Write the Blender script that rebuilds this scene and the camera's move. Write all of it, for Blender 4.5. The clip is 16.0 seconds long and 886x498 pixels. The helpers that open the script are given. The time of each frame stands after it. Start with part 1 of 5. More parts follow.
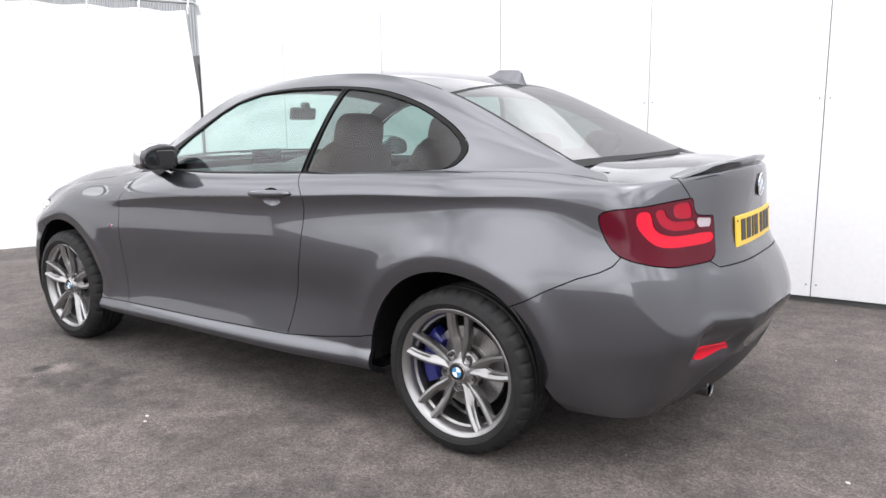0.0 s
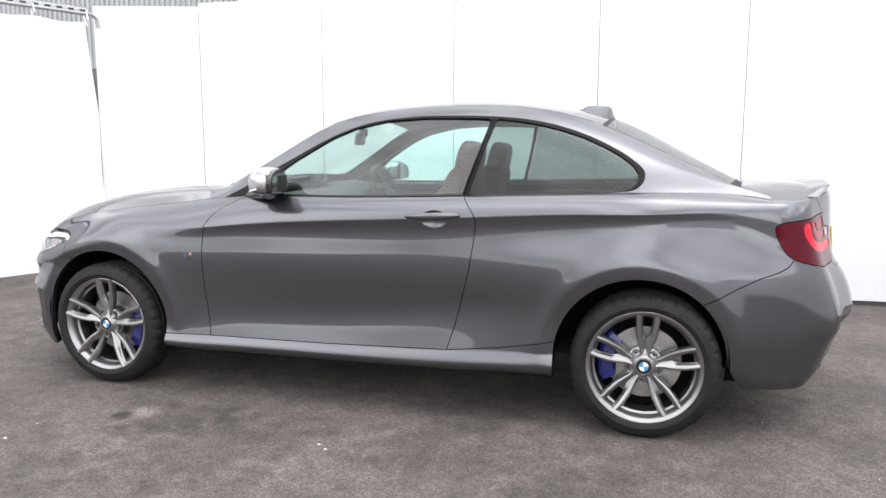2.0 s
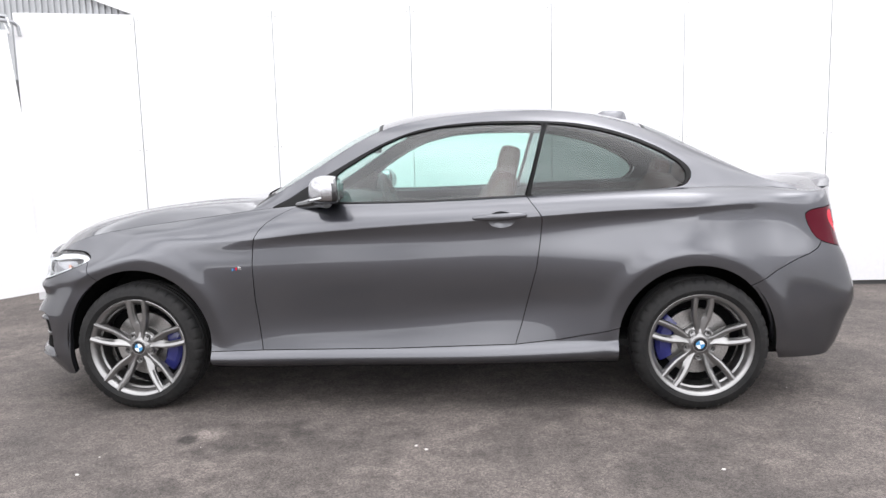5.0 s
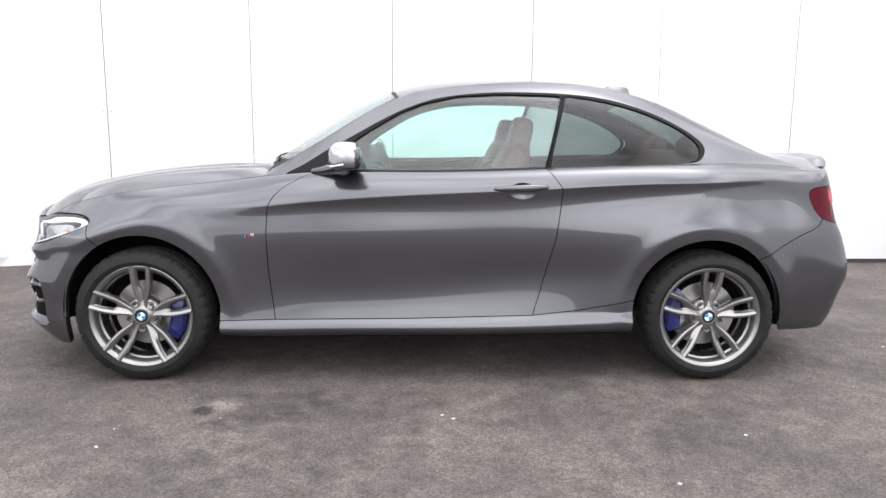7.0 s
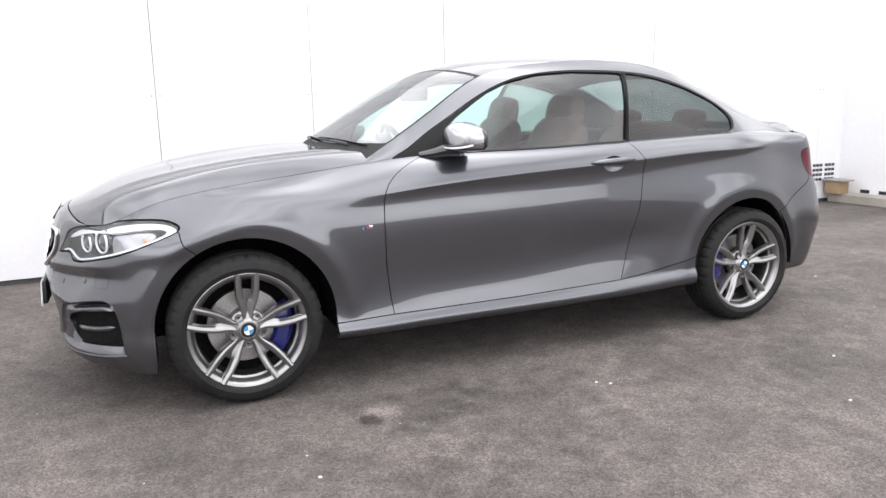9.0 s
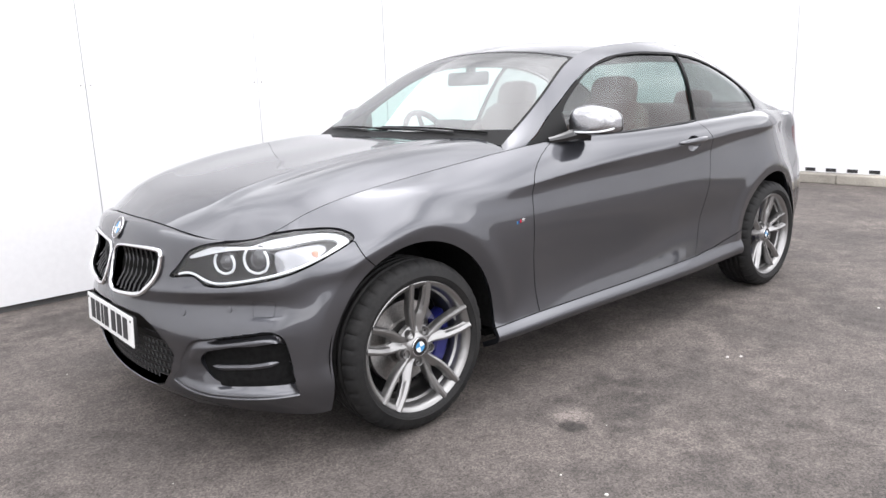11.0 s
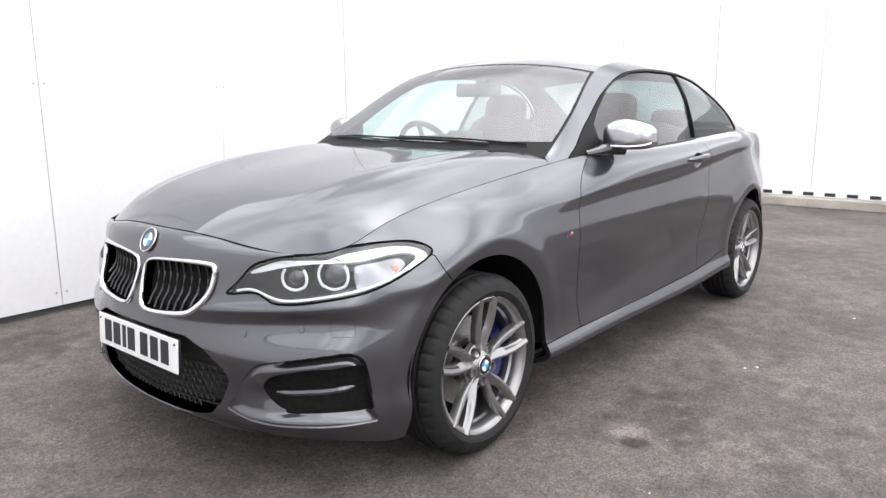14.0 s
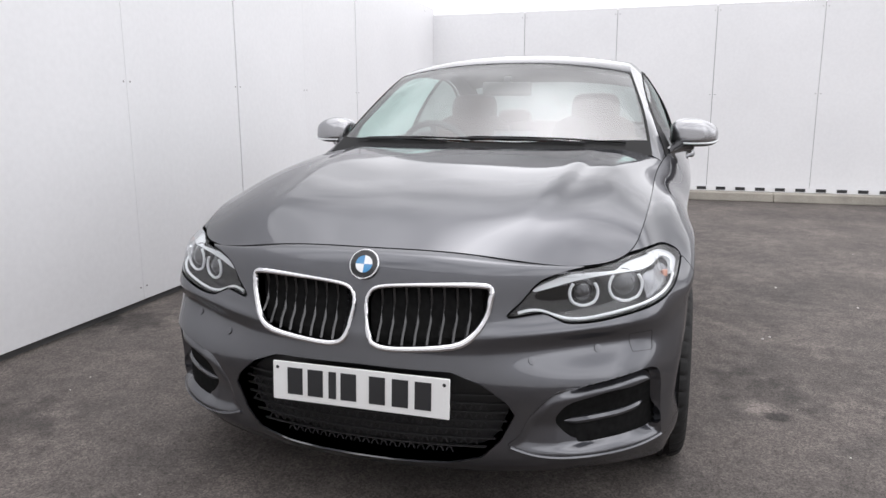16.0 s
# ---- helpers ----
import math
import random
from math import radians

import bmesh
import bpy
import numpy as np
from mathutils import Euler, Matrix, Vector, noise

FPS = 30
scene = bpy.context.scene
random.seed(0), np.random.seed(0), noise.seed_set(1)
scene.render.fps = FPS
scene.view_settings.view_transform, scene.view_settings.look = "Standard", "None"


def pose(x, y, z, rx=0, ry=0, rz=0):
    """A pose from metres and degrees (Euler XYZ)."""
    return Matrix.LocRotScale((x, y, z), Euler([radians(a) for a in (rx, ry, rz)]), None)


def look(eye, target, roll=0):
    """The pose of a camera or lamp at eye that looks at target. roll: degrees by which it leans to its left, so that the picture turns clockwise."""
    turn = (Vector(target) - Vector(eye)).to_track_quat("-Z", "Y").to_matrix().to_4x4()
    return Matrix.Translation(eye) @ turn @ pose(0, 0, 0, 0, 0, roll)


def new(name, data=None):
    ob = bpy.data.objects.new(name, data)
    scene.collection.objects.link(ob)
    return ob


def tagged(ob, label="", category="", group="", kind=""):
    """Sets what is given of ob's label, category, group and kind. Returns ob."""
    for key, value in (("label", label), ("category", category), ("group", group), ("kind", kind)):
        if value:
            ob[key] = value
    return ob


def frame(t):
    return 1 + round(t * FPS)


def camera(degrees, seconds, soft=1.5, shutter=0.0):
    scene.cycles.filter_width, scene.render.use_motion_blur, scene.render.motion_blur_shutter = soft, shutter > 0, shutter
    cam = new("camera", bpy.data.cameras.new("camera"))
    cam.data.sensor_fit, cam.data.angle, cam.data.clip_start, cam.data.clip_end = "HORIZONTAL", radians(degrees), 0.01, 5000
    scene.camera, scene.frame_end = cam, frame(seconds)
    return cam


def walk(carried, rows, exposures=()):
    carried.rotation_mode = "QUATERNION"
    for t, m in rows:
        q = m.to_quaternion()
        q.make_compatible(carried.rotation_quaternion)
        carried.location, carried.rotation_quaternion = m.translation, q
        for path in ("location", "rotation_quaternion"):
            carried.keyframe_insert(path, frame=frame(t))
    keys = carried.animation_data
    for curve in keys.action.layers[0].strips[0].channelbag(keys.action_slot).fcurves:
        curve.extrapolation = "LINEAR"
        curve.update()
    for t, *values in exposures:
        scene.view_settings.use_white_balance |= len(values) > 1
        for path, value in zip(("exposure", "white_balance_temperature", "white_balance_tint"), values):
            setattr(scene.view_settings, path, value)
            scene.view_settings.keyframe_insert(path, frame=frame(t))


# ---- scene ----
cam = camera(62.82, 16.0)
ROWS = [
    (0.0, 4.1204, -2.9171, 1.2078, -9.877, 0.733, 35.501),
    (0.5, 3.7888, -3.1885, 1.1984, -9.304, 1.569, 30.897),
    (1.0, 3.4390, -3.4946, 1.2054, -8.785, 0.541, 26.087),
    (1.5, 3.0625, -3.7267, 1.2062, -8.437, 0.644, 20.419),
    (2.0, 2.6812, -3.9084, 1.2218, -7.951, -0.116, 15.908),
    (2.5, 2.2934, -4.0800, 1.2322, -7.424, 0.092, 10.860),
    (3.0, 1.9608, -4.1315, 1.2295, -7.025, 1.769, 6.846),
    (3.5, 1.7788, -4.1810, 1.2323, -6.548, 1.643, 4.726),
    (4.0, 1.7692, -4.1838, 1.2091, -6.204, 1.519, 4.324),
    (6.5, 1.6377, -4.2094, 1.1909, -9.125, -0.402, 2.764),
    (7.0, 1.3427, -4.1902, 1.1757, -9.141, -0.399, -1.112),
    (7.5, 0.9341, -4.1698, 1.1881, -10.005, -0.061, -6.243),
    (8.0, 0.4876, -4.1252, 1.1912, -9.769, -0.246, -12.121),
    (8.5, 0.0644, -3.9746, 1.1904, -10.593, 0.847, -17.632),
    (9.0, -0.3711, -3.8026, 1.1856, -10.865, 1.150, -23.083),
    (9.5, -0.7409, -3.5376, 1.1846, -11.487, 2.588, -28.482),
    (10.0, -1.0861, -3.2604, 1.2018, -12.037, 2.707, -32.976),
    (12.5, -1.7421, -2.4396, 1.2023, -11.622, 1.806, -47.196),
    (13.0, -1.7505, -2.4226, 1.1978, -11.350, 1.659, -46.430),
    (13.5, -1.7746, -2.4017, 1.1958, -11.058, 1.387, -46.630),
    (14.0, -1.8944, -2.2814, 1.1848, -11.061, 0.373, -49.729),
    (14.5, -2.0649, -1.9728, 1.1874, -11.257, 0.147, -54.072),
    (15.0, -2.2530, -1.6038, 1.1820, -11.242, -0.634, -59.463),
    (15.5, -2.3888, -1.1901, 1.1644, -11.002, -0.424, -65.946),
    (16.0, -2.5077, -0.7811, 1.1801, -11.054, 0.152, -72.765),
]
walk(cam, [(t, pose(x, y, z, 90 + pitch, roll, yaw)) for t, x, y, z, pitch, roll, yaw in ROWS],
     [(t, ev, 6330, 13) for t, ev in ((0.0, 0.05), (3.5, 0.08), (9.0, 0.11), (12.5, 0.18), (14.0, 0.11), (14.5, 0.05), (16.0, -0.54))])

# ---- overcast daylight ----
world = bpy.data.worlds.new("overcast_sky")
scene.world = world
world.use_nodes = True
wn = world.node_tree.nodes
wl = world.node_tree.links
sky = wn.new("ShaderNodeTexSky")
sky.sky_type, sky.sun_disc = "NISHITA", False
sky.sun_elevation, sky.sun_rotation, sky.dust_density = radians(72), radians(80), 8.0
grey = wn.new("ShaderNodeHueSaturation")
grey.inputs["Saturation"].default_value, grey.inputs["Value"].default_value = 0.10, 3.2
wl.new(sky.outputs["Color"], grey.inputs["Color"])
# cloud cover: most of the sky is an even veil with soft billows
dirs, cloud, span, veil = wn.new("ShaderNodeTexCoord"), wn.new("ShaderNodeTexNoise"), wn.new("ShaderNodeMapRange"), wn.new("ShaderNodeMix")
cloud.inputs["Scale"].default_value, cloud.inputs["Detail"].default_value = 2.6, 4.0
span.inputs["From Min"].default_value, span.inputs["From Max"].default_value = 0.34, 0.66
span.inputs["To Min"].default_value, span.inputs["To Max"].default_value = 8.5, 25.0
veil.data_type = "RGBA"
veil.inputs["Factor"].default_value = 0.88
wl.new(dirs.outputs["Generated"], cloud.inputs["Vector"])
wl.new(cloud.outputs["Fac"], span.inputs["Value"])
wl.new(grey.outputs["Color"], veil.inputs["A"])
wl.new(span.outputs["Result"], veil.inputs["B"])
wl.new(veil.outputs["Result"], wn["Background"].inputs["Color"])
wn["Background"].inputs["Strength"].default_value = 0.15
sun = new("sun", bpy.data.lights.new("sun", "SUN"))
sun.data.energy, sun.data.angle, sun.data.color = 0.6, radians(60), (1.0, 0.985, 0.96)
sun.matrix_world = look((1.9, -3.0, 9.0), (1.6, 0, 0))


# ---- the car's skin: splines through its design lines ----
def spline(knots, values):
    """Natural cubic spline; returns a function of the parameter."""
    k, y = np.asarray(knots, float), np.asarray(values, float)
    n, h = len(k), np.diff(np.asarray(knots, float))
    a, rhs = np.eye(n), np.zeros_like(y)
    for i in range(1, n - 1):
        a[i, i - 1:i + 2] = h[i - 1] / 6, (h[i - 1] + h[i]) / 3, h[i] / 6
        rhs[i] = (y[i + 1] - y[i]) / h[i] - (y[i] - y[i - 1]) / h[i - 1]
    m = np.linalg.solve(a, rhs.reshape(n, -1)).reshape(y.shape)

    def f(t):
        t = np.atleast_1d(np.asarray(t, float))
        i = np.clip(np.searchsorted(k, t) - 1, 0, n - 2)
        sh = (-1,) + (1,) * (y.ndim - 1)
        hh, p, q = h[i].reshape(sh), (k[i + 1] - t).reshape(sh), (t - k[i]).reshape(sh)
        return (m[i] * p ** 3 + m[i + 1] * q ** 3) / (6 * hh) + (y[i] / hh - m[i] * hh / 6) * p + (y[i + 1] / hh - m[i + 1] * hh / 6) * q
    return f


def line(*pts):
    """A smooth open curve through points, by arc length 0..1."""
    p = np.array(pts, float)
    k = np.concatenate([[0], np.cumsum(np.linalg.norm(np.diff(p, axis=0), axis=1))])
    return spline(k / k[-1], p)


SIDE_X = (-0.36, 0.0, 0.40, 0.75, 1.30, 1.95, 2.35, 2.70, 3.05)
FRONT_W, REAR_W = (0.0, 0.35, 0.60, 0.76), (0.672, 0.56, 0.33, 0.0)


def rail(front, side, rear):
    """One design line round the half car: nose (x, z), flank (half width, z), tail (x, z)."""
    return np.array([(x, w, z) for (x, z), w in zip(front, FRONT_W)] + [(x, w, z) for x, (w, z) in zip(SIDE_X, side)] + [(x, w, z) for (x, z), w in zip(rear, REAR_W)])


UNDER = rail(((-0.722, 0.182), (-0.690, 0.186), (-0.600, 0.192), (-0.447, 0.172)),
             ((0.815, 0.174), (0.80, 0.21), (0.80, 0.20), (0.80, 0.20), (0.80, 0.205), (0.80, 0.215), (0.80, 0.22), (0.79, 0.22), (0.735, 0.220)),
             ((3.330, 0.236), (3.372, 0.245), (3.440, 0.262), (3.465, 0.26)))
SKIRT = rail(((-0.760, 0.225), (-0.725, 0.230), (-0.650, 0.248), (-0.518, 0.255)),
             ((0.842, 0.25), (0.872, 0.25), (0.880, 0.238), (0.880, 0.238), (0.881, 0.242), (0.882, 0.250), (0.881, 0.262), (0.872, 0.26), (0.775, 0.262)),
             ((3.360, 0.285), (3.410, 0.298), (3.480, 0.315), (3.505, 0.315)))
SILL = rail(((-0.775, 0.315), (-0.736, 0.318), (-0.648, 0.330), (-0.528, 0.34)),
            ((0.842, 0.335), (0.876, 0.31), (0.872, 0.30), (0.872, 0.305), (0.873, 0.31), (0.875, 0.33), (0.878, 0.34), (0.88, 0.34), (0.805, 0.37)),
            ((3.395, 0.385), (3.445, 0.39), (3.525, 0.41), (3.55, 0.42)))
LOW = rail(((-0.787, 0.448), (-0.748, 0.453), (-0.655, 0.458), (-0.540, 0.463)),
           ((0.842, 0.455), (0.880, 0.46), (0.866, 0.445), (0.856, 0.432), (0.853, 0.450), (0.857, 0.500), (0.876, 0.500), (0.887, 0.48), (0.815, 0.49)),
           ((3.430, 0.485), (3.486, 0.485), (3.575, 0.495), (3.60, 0.50)))
MID = rail(((-0.781, 0.535), (-0.729, 0.540), (-0.602, 0.550), (-0.502, 0.560)),
           ((0.836, 0.555), (0.884, 0.60), (0.874, 0.60), (0.869, 0.60), (0.868, 0.605), (0.871, 0.62), (0.882, 0.63), (0.886, 0.63), (0.812, 0.62)),
           ((3.413, 0.60), (3.462, 0.60), (3.555, 0.605), (3.588, 0.605)))
BULGE = rail(((-0.776, 0.582), (-0.732, 0.587), (-0.621, 0.597), (-0.514, 0.612)),
             ((0.832, 0.615), (0.876, 0.70), (0.873, 0.71), (0.874, 0.715), (0.875, 0.725), (0.875, 0.74), (0.877, 0.75), (0.875, 0.75), (0.795, 0.73)),
             ((3.380, 0.70), (3.426, 0.695), (3.515, 0.69), (3.545, 0.69)))
WAIST = rail(((-0.754, 0.640), (-0.704, 0.645), (-0.587, 0.655), (-0.486, 0.670)),
             ((0.825, 0.68), (0.860, 0.775), (0.862, 0.785), (0.865, 0.815), (0.867, 0.84), (0.865, 0.87), (0.855, 0.893), (0.841, 0.908), (0.748, 0.888)),
             ((3.335, 0.81), (3.386, 0.81), (3.468, 0.81), (3.495, 0.81)))
CREASE = rail(((-0.730, 0.725), (-0.692, 0.72), (-0.578, 0.72), (-0.468, 0.72)),
              ((0.79, 0.735), (0.825, 0.83), (0.855, 0.828), (0.873, 0.853), (0.879, 0.892), (0.877, 0.924), (0.866, 0.945), (0.846, 0.954), (0.745, 0.957)),
              ((3.305, 0.935), (3.360, 0.94), (3.455, 0.94), (3.50, 0.94)))
EDGE = np.array(((-0.665, 0, 0.795), (-0.645, 0.30, 0.785), (-0.57, 0.55, 0.756), (-0.46, 0.682, 0.777), (-0.36, 0.714, 0.823), (0, 0.732, 0.898), (0.40, 0.740, 0.946),
                 (0.75, 0.772, 0.985), (1.30, 0.80, 0.998), (1.95, 0.80, 1.017), (2.35, 0.79, 1.03), (2.70, 0.755, 1.038), (3.05, 0.655, 1.027),
                 (3.28, 0.60, 1.004), (3.362, 0.49, 1.010), (3.445, 0.30, 1.030), (3.478, 0, 1.042)))
RAILS = np.stack([UNDER, SKIRT, SILL, LOW, MID, BULGE, WAIST, CREASE, EDGE])
# chord length round the waist serves every rail as its parameter
_k = np.linalg.norm(np.diff(RAILS.mean(0), axis=0), axis=1)
U_KNOTS = np.concatenate([[0], np.cumsum(_k)])


def round_the_car(r):
    """Splines along the rails, mirrored at nose and tail so that both are smooth there."""
    flip = np.array([1, -1, 1])
    k = np.concatenate([-U_KNOTS[3:0:-1], U_KNOTS, 2 * U_KNOTS[-1] - U_KNOTS[-2:-5:-1]])
    v = np.concatenate([r[:, 3:0:-1] * flip, r, r[:, -2:-5:-1] * flip], axis=1)
    return spline(k, v.transpose(1, 0, 2))


RAIL_FN = round_the_car(RAILS)
V_KNOTS = np.array([0, 0.055, 0.14, 0.28, 0.42, 0.53, 0.65, 0.715, 0.87])


def smooth(a, b, t):
    t = np.clip((t - a) / (b - a), 0, 1)
    return t * t * (3 - 2 * t)


def band(u, v):
    """Points of the skin for parameters u (round the car) and v (upwards): an array (u, v, 3)."""
    r = RAIL_FN(u)
    flow = spline(V_KNOTS, r.transpose(1, 0, 2))(v)
    low = spline(V_KNOTS[:3], r[:, :3].transpose(1, 0, 2))(v)
    mid = spline(V_KNOTS[2:8], r[:, 2:8].transpose(1, 0, 2))(v)
    top = spline(V_KNOTS[7:], r[:, 7:].transpose(1, 0, 2))(v)
    vv = v[:, None, None]
    k = np.clip((vv - V_KNOTS[7]) / (V_KNOTS[8] - V_KNOTS[7]), 0, 1)
    top = top + 4 * k * (1 - k) * np.array([0, 0.011, 0.011])
    hard = np.where(vv < V_KNOTS[2], low, np.where(vv < V_KNOTS[7], mid, top))
    x = r[:, 7, 0]
    k = (smooth(0.1, 0.8, x) * (1 - smooth(2.6, 3.3, x)))[None, :, None]
    p = (flow * (1 - k) + hard * k).transpose(1, 0, 2)
    # flared wheel openings: a crest, with a lip tucked in towards the tyre
    for xc, zc, rad in ((0.007, 0.335, 0.362), (2.66, 0.335, 0.352)):
        d = np.hypot(p[..., 0] - xc, p[..., 2] - zc) - rad
        near = (d > -0.12) * smooth(0.5, 0.75, p[..., 1]) * smooth(0.27, 0.40, p[..., 2])
        crest = np.exp(-(np.clip(d - 0.058, 0, 1) / 0.05) ** 2)
        tuck = np.clip((0.058 - d) / 0.058, 0, 1.3) ** 1.15
        p[..., 1] += near * (0.008 * crest - 0.011 * tuck)
    return p


def grid_normals(p):
    n = np.cross(np.gradient(p, axis=0), np.gradient(p, axis=1))
    return n / np.maximum(np.linalg.norm(n, axis=-1, keepdims=True), 1e-9)


# roof edge and centre line, from the windscreen's foot to the boot
ROOF_EDGE = line((0.58, 0.715, 0.985), (0.93, 0.652, 1.193), (1.214, 0.582, 1.347), (1.5, 0.562, 1.401), (1.9, 0.55, 1.420), (2.25, 0.545, 1.386), (2.523, 0.55, 1.300), (2.8, 0.575, 1.172), (3.05, 0.60, 1.052))
CENTRE = line((0.47, 0, 0.992), (0.84, 0, 1.236), (1.17, 0, 1.402), (1.5, 0, 1.452), (1.9, 0, 1.458), (2.25, 0, 1.424), (2.523, 0, 1.358), (2.83, 0, 1.205), (3.10, 0, 1.064))


def top_skin(a, q):
    """Windscreen, roof and rear window as one sheet: a lengthwise 0..1, q from the edge 0 to the middle 1."""
    e, c = ROOF_EDGE(a)[:, None], CENTRE(a)[:, None]
    q = q[None, :, None]
    s = 1 - (1 - q) ** 2
    lift = (1 - (1 - q) ** 2.2) - q
    p = e + (c - e) * q
    p[..., 2] += (c - e)[..., 2] * lift[..., 0]
    p[..., 0] += (c - e)[..., 0] * lift[..., 0]
    return p


def glass_side(a, q):
    """The flank above the belt: q from the belt 0 to the roof edge 1."""
    u = np.interp(a, np.linspace(0, 1, 61), BELT_U)
    foot, head = RAIL_FN(u)[:, 8][:, None], ROOF_EDGE(a)[:, None]
    below = RAIL_FN(u)[:, 7][:, None]
    q = q[None, :, None]
    t0 = (foot - below) / np.linalg.norm(foot - below, axis=-1, keepdims=True) * np.linalg.norm(head - foot, axis=-1, keepdims=True)
    chord = head - foot
    k = smooth(2.45, 2.95, foot[..., :1])
    k = np.maximum(k, 0.0)
    t0 = chord * np.array([1, 0.62, 1.0]) * (1 - k) + t0 * k
    screen = 1 - smooth(1.0, 1.5, foot[..., :1])
    t1 = chord * (np.array([1, 1.75, 0.72]) * (1 - screen) + np.array([1, 1.05, 0.97]) * screen)
    return (2 * q ** 3 - 3 * q ** 2 + 1) * foot + (q ** 3 - 2 * q ** 2 + q) * t0 + (3 * q ** 2 - 2 * q ** 3) * head + (q ** 3 - q ** 2) * t1


_ex = RAIL_FN(np.linspace(0, U_KNOTS[-1], 600))[:, 8, 0]
BELT_U = np.interp(np.interp(np.linspace(0, 1, 61), (0, 0.12, 0.9, 1), (0.55, 0.86, 2.83, 3.17)), _ex, np.linspace(0, U_KNOTS[-1], 600))
HOOD_LINES = [line((-0.665, 0, 0.795), (-0.52, 0, 0.862), (-0.32, 0, 0.918), (-0.1, 0, 0.957), (0.15, 0, 0.988), (0.35, 0, 1.007), (0.535, 0, 1.018)),
              line((-0.65, 0.27, 0.787), (-0.50, 0.29, 0.862), (-0.30, 0.31, 0.919), (-0.08, 0.33, 0.958), (0.16, 0.35, 0.988), (0.37, 0.37, 1.006), (0.565, 0.38, 1.016)),
              line((-0.605, 0.475, 0.770), (-0.45, 0.540, 0.853), (-0.26, 0.575, 0.914), (-0.06, 0.592, 0.954), (0.18, 0.602, 0.982), (0.40, 0.605, 0.998), (0.60, 0.60, 1.008)),
              line((-0.57, 0.55, 0.756), (-0.46, 0.682, 0.777), (-0.36, 0.714, 0.823), (0, 0.732, 0.898), (0.40, 0.740, 0.946), (0.54, 0.737, 0.963), (0.63, 0.730, 0.978))]


def hood_skin(a, q):
    """The bonnet: a from nose to windscreen, q from the middle 0 to the side 1."""
    pts = np.stack([h(a) for h in HOOD_LINES])
    mir = pts[1:][::-1] * np.array([1, -1, 1])
    k = np.array([0, 0.4, 0.75, 1.0])
    p = spline(np.concatenate([-k[:0:-1], k]), np.concatenate([mir, pts]))(q).transpose(1, 0, 2)
    # the rim follows the body's own edge
    e = RAIL_FN(np.linspace(0, U_KNOTS[-1] * 0.45, 400))[:, 8]
    nose = spline(np.concatenate([-k[:0:-1], k]), np.concatenate([np.stack([h(np.zeros(1)) for h in HOOD_LINES])[1:][::-1] * np.array([1, -1, 1]), np.stack([h(np.zeros(1)) for h in HOOD_LINES])]))(q)[:, 0]
    fade = smooth(0.14, 0.0, a)[:, None]
    p[..., 0] += fade * (np.interp(nose[:, 1], e[:, 1], e[:, 0]) - nose[:, 0])
    p[..., 2] += fade * (np.interp(nose[:, 1], e[:, 1], e[:, 2]) - nose[:, 2])
    flank = HOOD_LINES[3](a)
    late = smooth(0.80, 1.0, q)[None, :] * smooth(0.03, 0.10, a)[:, None]
    p[..., 1] += late * (np.interp(flank[:, 0], e[:, 0], e[:, 1]) - flank[:, 1])[:, None]
    p[..., 2] += late * (np.interp(flank[:, 0], e[:, 0], e[:, 2]) - flank[:, 2])[:, None]
    # raised centre with a soft shoulder each side
    p[..., 2] += 0.009 * smooth(0.63, 0.53, q)[None, :] * (smooth(0.02, 0.25, a) * smooth(1.0, 0.8, a))[:, None]
    return p


BOOT_LINES = [line((3.09, 0, 1.062), (3.25, 0, 1.066), (3.38, 0, 1.058), (3.478, 0, 1.044)),
              line((3.08, 0.30, 1.060), (3.23, 0.30, 1.062), (3.35, 0.30, 1.052), (3.445, 0.30, 1.032)),
              line((3.06, 0.52, 1.054), (3.17, 0.53, 1.038), (3.27, 0.52, 1.024), (3.392, 0.43, 1.016)),
              line((3.05, 0.642, 1.034), (3.14, 0.636, 1.022), (3.22, 0.620, 1.009), (3.30, 0.583, 1.004), (3.362, 0.49, 1.010))]


def boot_skin(a, q):
    pts = np.stack([h(a) for h in BOOT_LINES])
    mir = pts[1:][::-1] * np.array([1, -1, 1])
    k = np.array([0, 0.5, 0.85, 1.0])
    p = spline(np.concatenate([-k[:0:-1], k]), np.concatenate([mir, pts]))(q).transpose(1, 0, 2)
    # the side meets the body's own edge
    e = RAIL_FN(np.linspace(U_KNOTS[-1] * 0.6, U_KNOTS[-1], 400))[:, 8]
    flank = BOOT_LINES[3](a)
    late = smooth(0.78, 1.0, q)[None, :] * smooth(1.0, 0.8, a)[:, None]
    p[..., 1] += late * (np.interp(flank[:, 0], e[:, 0], e[:, 1]) + 0.004 - flank[:, 1])[:, None]
    p[..., 2] += late * (np.interp(flank[:, 0], e[:, 0], e[:, 2]) - flank[:, 2])[:, None]
    return p


# finer steps round the nose and the tail
U = np.concatenate([np.linspace(0, 1.45, 190, endpoint=False), np.linspace(1.45, U_KNOTS[-1] - 1.25, 190, endpoint=False), np.linspace(U_KNOTS[-1] - 1.25, U_KNOTS[-1], 120)])
V = np.linspace(0, V_KNOTS[-1] - 0.0018, 137)


